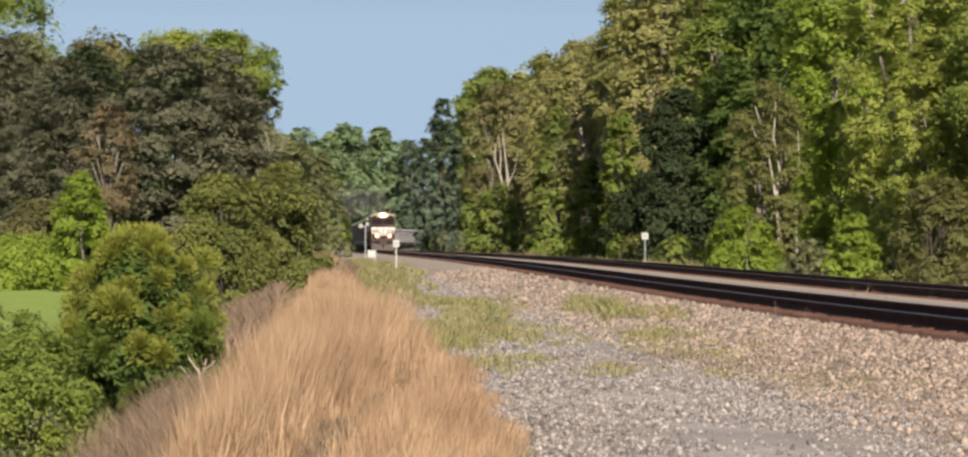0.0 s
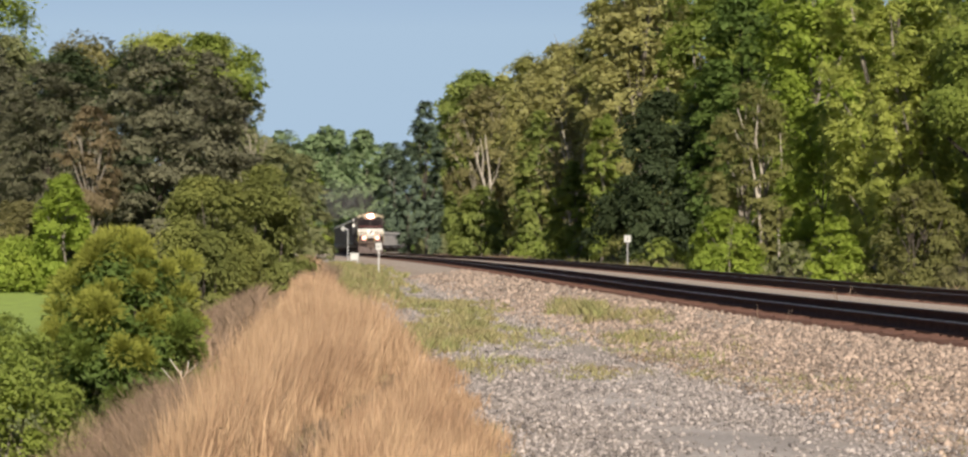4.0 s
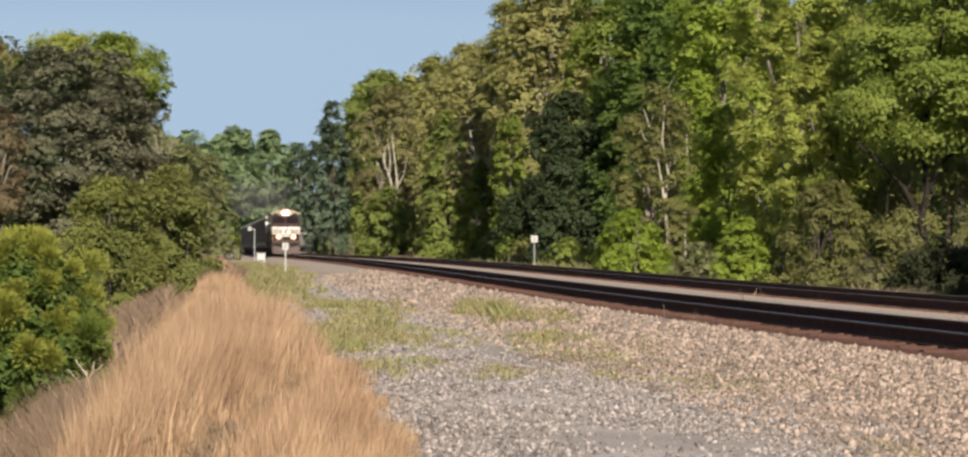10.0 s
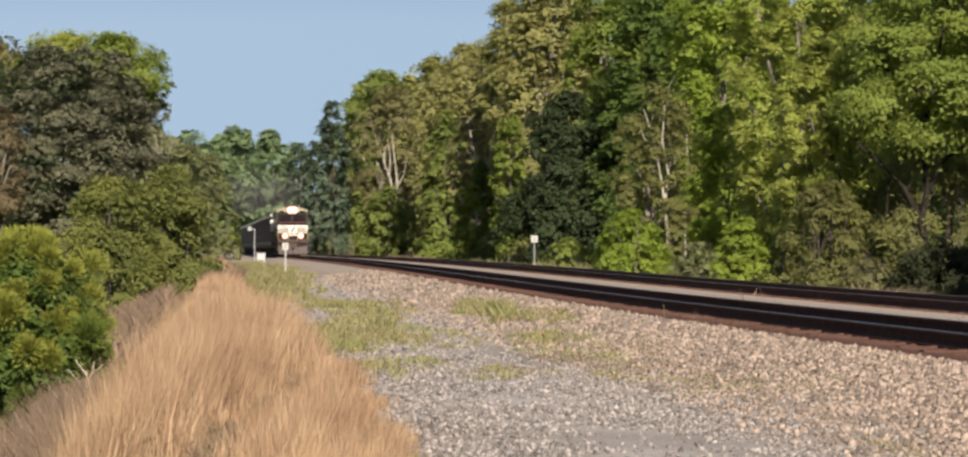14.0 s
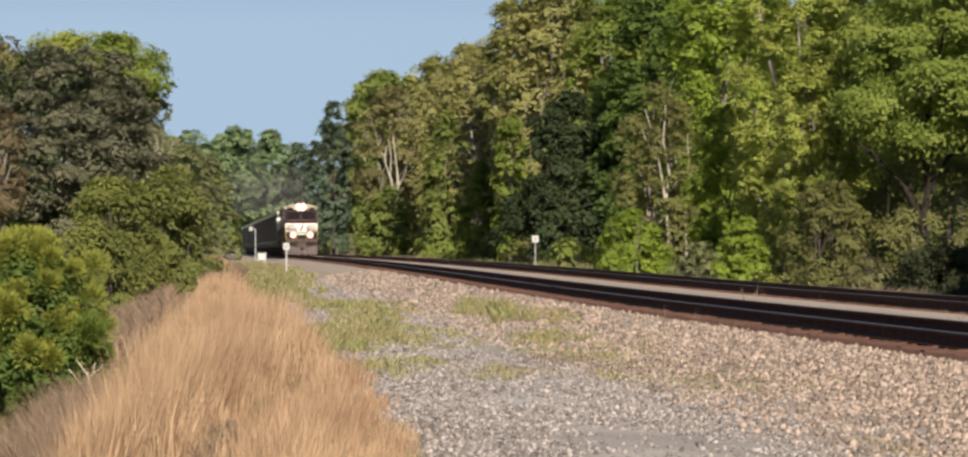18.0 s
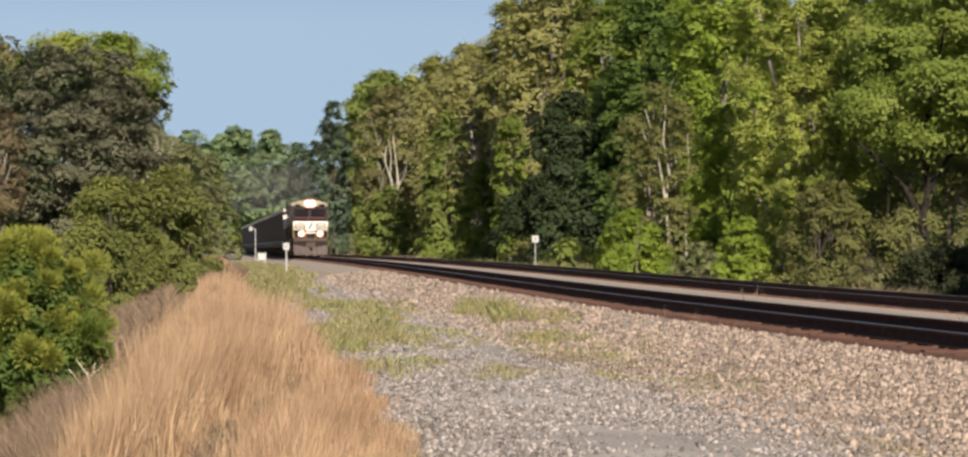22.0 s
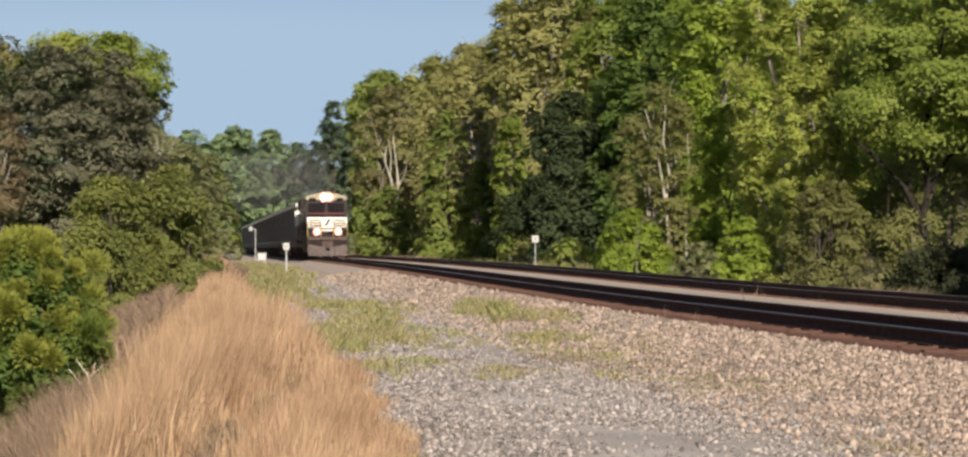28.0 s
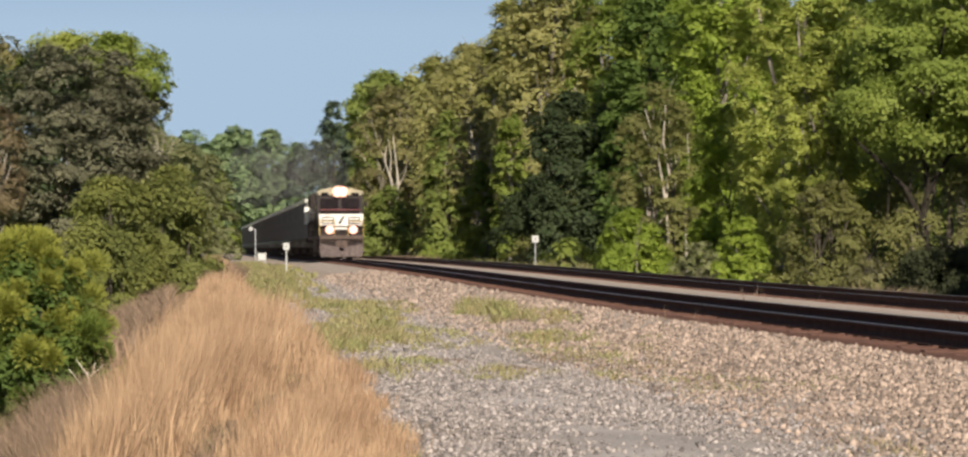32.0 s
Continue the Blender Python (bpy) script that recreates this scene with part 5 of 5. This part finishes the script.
        S.append(s0 + a * r * np.cos(t)), Y.append(y0 + b * r * np.sin(t)), H.append(np.full(n, h)), W.append(np.full(n, 0.00016 * max(y0, 28)))
    S, Y, H, W = (np.concatenate(q) for q in (S, Y, H, W))
    blades("dead_stalks", "brown-grey dead stalks along the bank and the wood", "dead stalks", on_ground(S, Y, rs), H, W, STALK, rs, 0.4, (0, 0))


def marker_post(name, label, x, y, z, h, plate_w, plate_h, round_post):
    r = empty(name, label, "marker post", "lineside markers", at=(x, y, z))
    bm = bmesh.new()
    if round_post:
        rod(bm, (0, 0, -0.2), (0, 0, h - 0.02), 0.035, seg=10)
    else:
        box(bm, (0, 0, h / 2 - 0.1), (0.065, 0.05, h + 0.16), 0.008)
    part("post", bm, GALV if round_post else SIGN, r)
    p = part("plate", boxes(((0, -0.06, h - plate_h / 2), (plate_w, 0.025, plate_h)), bevel=0.01), SIGN, r, "white plate")
    part("plate_mark", boxes(((0, -0.075, h - plate_h * 0.5), (plate_w * 0.12, 0.006, plate_h * 0.5))), SIGN_INK, p)
    for k in (-1, 1):
        part("bolt", rod(bmesh.new(), (0, -0.073, h - plate_h / 2 + k * plate_h * 0.4), (0, -0.085, h - plate_h / 2 + k * plate_h * 0.4), 0.012, seg=6), GALV, p)


def dead_stake():
    x, y = -5.12, 38.3
    z = float(ground_z(-11.1, 38.3))
    V, F = [], []
    for pts, r in (((( 0, 0, -0.1), (0.01, 0, 0.3), (0.0, 0, 0.62)), 0.022), (((0.0, 0, 0.55), (-0.1, 0, 0.68), (-0.2, 0, 0.83)), 0.014), (((0, 0, 0.45), (0.1, 0, 0.6), (0.13, 0, 0.78)), 0.016), (((-0.02, 0, 0.3), (-0.2, 0.02, 0.5), (-0.33, 0, 0.66)), 0.011), (((0.1, 0, 0.58), (0.2, 0, 0.66), (0.3, 0, 0.75)), 0.009)):
        tube(V, F, [Vector(p) * 0.74 for p in pts], r * 0.68, r * 0.3, 6)
    r = empty("dead_sapling", "small forked dead sapling bleached white in the dry grass", "dead sapling", at=(x, y, z))
    o = new("stem", mesh_of("stem", [tuple(v) for v in V], [i for f in F for i in f], [len(f) for f in F], WHITEWOOD, True))
    o.parent = r


def crooked_oak():
    """An old oak that forks low, with layered boughs over a dark hollow."""
    rs = np.random.RandomState(41)
    root = empty("oak_tree", "spreading green oak with dark crooked trunks at the wood's edge", "tree", "trees along the right-of-way", at=(14.3, 97.0, -0.3))
    for name, pts, r in (("trunk", ((0.45, 0, -0.3), (0.3, 0.1, 1.0), (0.05, 0.1, 2.2), (-0.5, 0.2, 3.3), (-1.3, 0, 4.1), (-2.2, 0, 4.9)), 0.15),
                         ("limb", ((0.05, 0.1, 2.1), (0.3, 0.3, 3.3), (0.1, 0.3, 4.8), (0.4, 0, 6.5), (0.8, 0, 8.6)), 0.12),
                         ("limb", ((0.25, 0.3, 3.1), (0.9, 0, 4.3), (2.0, -0.4, 5.0), (3.2, -0.6, 5.4)), 0.08),
                         ("limb", ((0.3, 0.1, 6.2), (-0.8, -0.3, 7.0), (-1.9, -0.6, 7.4)), 0.07),
                         ("limb", ((0.35, 0, 0.6), (0.0, 0.2, 1.5), (-0.25, 0.3, 2.4), (-0.3, 0.4, 3.8)), 0.07),
                         ("limb", ((-1.8, 0.8, -0.3), (-1.6, 0.8, 1.0), (-2.1, 0.9, 2.3), (-2.6, 0.8, 3.9)), 0.07),
                         ("limb", ((-1.6, 0.8, 0.9), (-1.0, 0.8, 2.2), (-0.9, 0.8, 3.6)), 0.05),
                         ("limb", ((2.2, 0.8, -0.3), (2.0, 0.8, 1.5), (2.5, 0.9, 3.1), (2.3, 0.8, 4.6)), 0.08)):
        V, F = [], []
        tube(V, F, [Vector(p) for p in pts], r, r * 0.4, 8)
        # trunks and limbs get the bark with the crown's shade in its colour
        o = new(name, mesh_of(name, [tuple(v) for v in V], [i for f in F for i in f], [len(f) for f in F], BARK["black"], True))
        o.parent = root
    K = 110
    z = rs.uniform(4.7, 11.5, K)
    c = np.stack((rs.uniform(-2.6, 4.2, K) * (1.05 - 0.03 * z), rs.uniform(-2.4, 2.0, K), z), -1)
    c[:, 2] += 0.12 * np.abs(c[:, 0])
    o = new("crown", leaves_mesh("crown", c, rs.uniform(0.5, 0.95, K), 0.42, 52000, 0.15, LEAF["green"], rs, 0.62, 0.25))
    o.parent = root


def pale_tree(label, x, y, z, stems):
    """A tree that shows its pale stems: each is a thickness and the points it runs through."""
    root = empty("bare_tree", label, "tree", "trees along the right-of-way", at=(x, y, z))
    for k, (r, pts) in enumerate(stems):
        V, F = [], []
        tube(V, F, [Vector(p) for p in pts], r * 0.7, r * 0.15, 7)
        name = "trunk" if k == 0 else "limb"
        o = new(name, mesh_of(name, [tuple(v) for v in V], [i for f in F for i in f], [len(f) for f in F], BARK["bone"], True))
        o.parent = root


def pale_trees():
    pale_tree("bare tree with white forked stems", -9.4, 319, -0.6, (
        (0.3, ((0, 0, -0.3), (0.1, 0, 4.0), (-0.1, 0, 6.5), (-0.6, 0, 9.0), (-1.3, 0, 11.0), (-1.1, 0, 12.6))),
        (0.26, ((-0.1, 0, 6.3), (0.2, -0.2, 8.5), (-0.1, -0.2, 11.2), (-0.4, -0.2, 13.8))),
        (0.14, ((-0.7, 0, 9.2), (-0.6, 0, 11.5), (-0.9, 0, 13.4))),
        (0.12, ((0, 0, 5.6), (-0.8, 0, 6.6), (-1.5, 0, 7.6))),
        (0.1, ((0.1, -0.1, 8.0), (0.9, 0, 9.6), (1.2, 0, 11.5)))))
    pale_tree("bare tree with leaning pale limbs", -0.15, 248, -0.6, (
        (0.2, ((0.7, 0, -0.3), (0.6, 0, 3.5), (0.1, 0, 6.5), (-0.3, 0, 8.2), (-0.8, 0, 10.6), (-1.1, 0, 12.3))),
        (0.12, ((0.1, 0, 6.6), (0.7, 0, 9.0), (1.1, 0, 12.2))),
        (0.1, ((-0.3, 0, 8.2), (-0.9, 0, 9.4), (-1.2, 0, 9.8)))))
    pale_tree("budding tree with pale slender trunks", 8.75, 144.6, -0.6, (
        (0.13, ((0.3, 0, -0.3), (0.25, 0, 2.4), (0.0, 0, 4.6), (-0.35, 0, 6.6), (-0.9, 0, 8.4))),
        (0.11, ((0.1, 0, 3.8), (0.3, 0, 5.2), (0.0, 0, 6.8), (0.1, 0, 8.6))),
        (0.1, ((1.2, 0.3, -0.3), (1.1, 0.3, 2.6), (1.3, 0.3, 4.8), (1.2, 0.3, 7.2))),
        (0.06, ((-0.2, 0, 5.8), (-0.9, 0, 7.0), (-1.1, 0, 7.6)))))


def pine_bush(x, y, z, height, width):
    """A young pine: an inner mass coloured dark as shade and many upright tufts of needles over a ragged dome."""
    rs = np.random.RandomState(77)
    root = empty("pine_bush", "young pine bush with yellow-green upright needle tufts on the bank", "shrub", at=(x, y, z))
    V, F = [], []
    for k in range(6):
        a = k * 1.05
        tip = Vector((math.cos(a) * width * 0.25, math.sin(a) * width * 0.25, height * (0.42 + 0.06 * k)))
        tube(V, F, [Vector((0, 0, -0.2)), tip * 0.45, tip], 0.05, 0.015, 6)
    o = new("trunk", mesh_of("trunk", [tuple(v) for v in V], [i for f in F for i in f], [len(f) for f in F], BARK["dark"], True))
    o.parent = root
    K = 110
    u = rs.rand(K) ** 0.8
    a = rs.uniform(0, 2 * np.pi, K)
    env = np.sqrt(np.maximum(0.03, 1 - u ** 2.0)) * np.minimum(1.0, 0.72 + 1.2 * u) * (1 + 0.14 * np.sin(3 * a + 1) + 0.12 * np.sin(5 * a + 7 * u)) * rs.uniform(0.5, 1.06, K)
    base = np.stack((env * width / 2 * np.cos(a), env * width / 2 * np.sin(a), height * (0.04 + 0.84 * u)), -1)
    out = np.stack((np.cos(a) * 0.9, np.sin(a) * 0.9, np.full(K, 0.45)), -1) * (1 - 0.5 * u[:, None]) + np.array((0, 0, 0.4)) + rs.normal(0, 0.15, (K, 3))
    out /= np.linalg.norm(out, axis=1)[:, None]
    size = rs.uniform(0.16, 0.34, K)
    # upper tufts take a yellower colour that imitates sun on the top
    for name, label, key, who in (("foliage", "dense lumpy tufts of green needles", "young", np.flatnonzero(u + 0.15 * np.sin(4 * a) < 0.46)), ("sunlit_tufts", "yellow-green upper tufts, sunlight put into their colour", "shrub", np.flatnonzero(u + 0.15 * np.sin(4 * a) >= 0.46))):
        n = len(who) * 560
        pick = np.repeat(who, 560)
        ax = out[pick]
        d = ax * 0.75 + rs.normal(0, 0.55, (n, 3))
        d /= np.linalg.norm(d, axis=1)[:, None]
        p = base[pick] + d * (size[pick] * rs.uniform(0.3, 1.05, n))[:, None]
        L = rs.uniform(0.05, 0.1, n)[:, None]
        w = np.cross(d, rs.normal(size=(n, 3)))
        w *= 0.0125 / (np.linalg.norm(w, axis=1)[:, None] + 1e-9)
        v = np.stack((p + w, p + d * L, p - w), 1).reshape(-1, 3)
        o = new(name, mesh_of(name, v, np.arange(3 * n), np.full(n, 3), LEAF[key]))
        tagged(o, label, kind="stuff")
        o.parent = root
    # fills the inside with dark leaves, shade painted between the tufts
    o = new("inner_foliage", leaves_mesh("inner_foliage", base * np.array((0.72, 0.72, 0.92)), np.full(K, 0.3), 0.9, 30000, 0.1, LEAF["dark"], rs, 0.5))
    tagged(o, "inner needles, the bush's inside shade put into their dark colour", kind="stuff")
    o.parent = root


def exhaust():
    """Thin dark exhaust in puffs that travel with the locomotive."""
    m = bpy.data.materials.new("thin_smoke")
    m.use_nodes = True
    n, l = m.node_tree.nodes, m.node_tree.links
    n.remove(n["Principled BSDF"])
    df, tr, mx = n.new("ShaderNodeBsdfDiffuse"), n.new("ShaderNodeBsdfTransparent"), n.new("ShaderNodeMixShader")
    df.inputs["Color"].default_value = (0.05, 0.048, 0.046, 1)
    nz, mr = n.new("ShaderNodeTexNoise"), n.new("ShaderNodeMapRange")
    nz.inputs["Scale"].default_value = 0.6
    mr.inputs["From Min"].default_value, mr.inputs["From Max"].default_value = 0.35, 0.7
    mr.inputs["To Min"].default_value, mr.inputs["To Max"].default_value = 0.04, 0.3
    tc = n.new("ShaderNodeTexCoord")
    l.new(tc.outputs["Object"], nz.inputs["Vector"])
    l.new(nz.outputs["Fac"], mr.inputs["Value"])
    l.new(mr.outputs[0], mx.inputs[0])
    l.new(tr.outputs[0], mx.inputs[1])
    l.new(df.outputs[0], mx.inputs[2])
    l.new(mx.outputs[0], n["Material Output"].inputs["Surface"])
    haze = m.copy()
    haze.name = "drifting_smoke"
    haze.node_tree.nodes["Diffuse BSDF"].inputs["Color"].default_value = (0.2, 0.2, 0.21, 1)
    haze.node_tree.nodes["Map Range"].inputs["To Min"].default_value, haze.node_tree.nodes["Map Range"].inputs["To Max"].default_value = 0.02, 0.1
    root = empty("exhaust_smoke", "thin dark diesel exhaust over the locomotive", "smoke")
    rnd = random.Random(6)
    for k, (x, y, z, r) in enumerate(((-0.6, 0.2, 5.5, 0.75), (-3.0, -0.4, 6.6, 1.1), (-9.0, -1.6, 6.6, 1.4), (-16.0, -4.2, 6.0, 1.6), (-9, -0.8, 6.6, 2.0), (-20, -3.0, 6.6, 2.3), (-31, -4.6, 6.8, 2.5))):
        bm = bmesh.new()
        bmesh.ops.create_icosphere(bm, subdivisions=4, radius=r)
        for v in bm.verts:
            v.co *= 1 + 0.5 * noise.noise(v.co / r * 1.3 + Vector((k * 3.1, 0, 0))) + 0.2 * noise.noise(v.co / r * 3.7)
        p = part("smoke_puff", bm, m if r < 2 else haze, root, smooth=True)
        p.location = (x, y, z)
        p.visible_shadow = False
    return root


def signal_box():
    y = 215.0
    x, z = -16.1, float(ground_z(-4.9, y)) + 0.05
    r = empty("trackside_cabinet", "small white trackside cabinet on short legs", "cabinet", at=(x, y, z))
    part("body", boxes(((0, 0, 0.48), (0.62, 0.5, 0.5)), bevel=0.03), SIGN, r)
    part("lid", boxes(((0, 0, 0.76), (0.7, 0.58, 0.06)), bevel=0.02), SIGN, r)
    d = part("door", boxes(((0, -0.26, 0.48), (0.52, 0.03, 0.42)), bevel=0.01), SIGN, r)
    part("door_handle", boxes(((0.18, -0.285, 0.48), (0.05, 0.03, 0.12))), GALV, d)
    for a in (-0.25, 0.25):
        part("leg", boxes(((a, 0, 0.06), (0.08, 0.4, 0.34))), GALV, r)
    p = empty("lineside_post", "slim pale post with a round white head on a bracket", "post", at=(-16.58, y, z))
    part("post", rod(bmesh.new(), (0, 0, -0.2), (0, 0, 2.55), 0.045, 0.035, seg=10), GALV, p)
    part("bracket", rods(0.04, ((0, 0, 2.45), (-0.34, -0.1, 2.62))), GALV, p)
    part("head", rod(bmesh.new(), (-0.34, -0.14, 2.52), (-0.34, 0.06, 2.58), 0.15, seg=20), SIGN, p, "round white head")


STALK = mat("dead_stalk", (0.22, 0.152, 0.105), 0.9, second=(0.14, 0.098, 0.066), scale=0.5, island=True)
WHITEWOOD = mat("bleached_wood", (0.66, 0.6, 0.52), 0.8, second=(0.5, 0.44, 0.37), scale=12)


def things():
    stones()
    meadow()
    marker_post("marker_post", "white wooden marker post with a square plate on the verge", -9.6, 144.0, float(ground_z(-5.4, 144)), 1.55, 0.3, 0.34, False)
    marker_post("marker_post", "metal marker post with a white plate beyond the tracks", 2.82, 163.0, -0.45, 2.15, 0.36, 0.38, True)
    dead_stake()
    signal_box()
    crooked_oak()
    pale_trees()
    pine_bush(-6.3, 41.0, -1.5, 2.95, 2.35)



# ---- the train's run ----
def on_line(arc, shift=0.0):
    """Pose of a vehicle whose middle is that far along the line, facing the near end."""
    y = float(np.interp(arc, ARC, YY))
    s = float(np.interp(y, YY, SLOPE))
    return pose(float(xc(y)), y, float(zr(y)), 0, 0, math.degrees(math.atan2(-1, -s)))


def front_arc(t):
    """How far along the line the locomotive's nose is at t seconds."""
    return float(np.interp(369.9 - 5.54 * t + 0.0054 * t * t, YY, ARC))


TIMES = [2.0 * k for k in range(17)]


def motions():
    for ob, back in TRAIN:
        walk(ob, [(t, on_line(front_arc(t) + back)) for t in TIMES])
    for w in WHEELS:
        c = w.location.copy()
        rows = []
        for k in range(261):
            t = min(32.0, k * 32.0 / 260)
            turn = (front_arc(0) - front_arc(t)) / 0.53
            rows.append((t, Matrix.Translation(c) @ Matrix.Rotation(turn, 4, "Y")))
        walk(w, rows)


ground_sheet()
woods()
LOCO, WHEELS = locomotive()
TRAIN = [(LOCO, 9.5)]
first = hopper_car()
for k in range(28):
    car = first if k == 0 else copy_thing(first, Matrix.Identity(4))
    TRAIN.append((car, 9.5 + 10.9 + 8.3 + 16.4 * k))
part("end_panel", boxes(((8.03, -1.52, 3.1), (0.03, 0.32, 1.25)), bevel=0.008), WHITE, first, "white panel on the car's corner")
things()
TRAIN.append((exhaust(), 9.5))
railway()
motions()
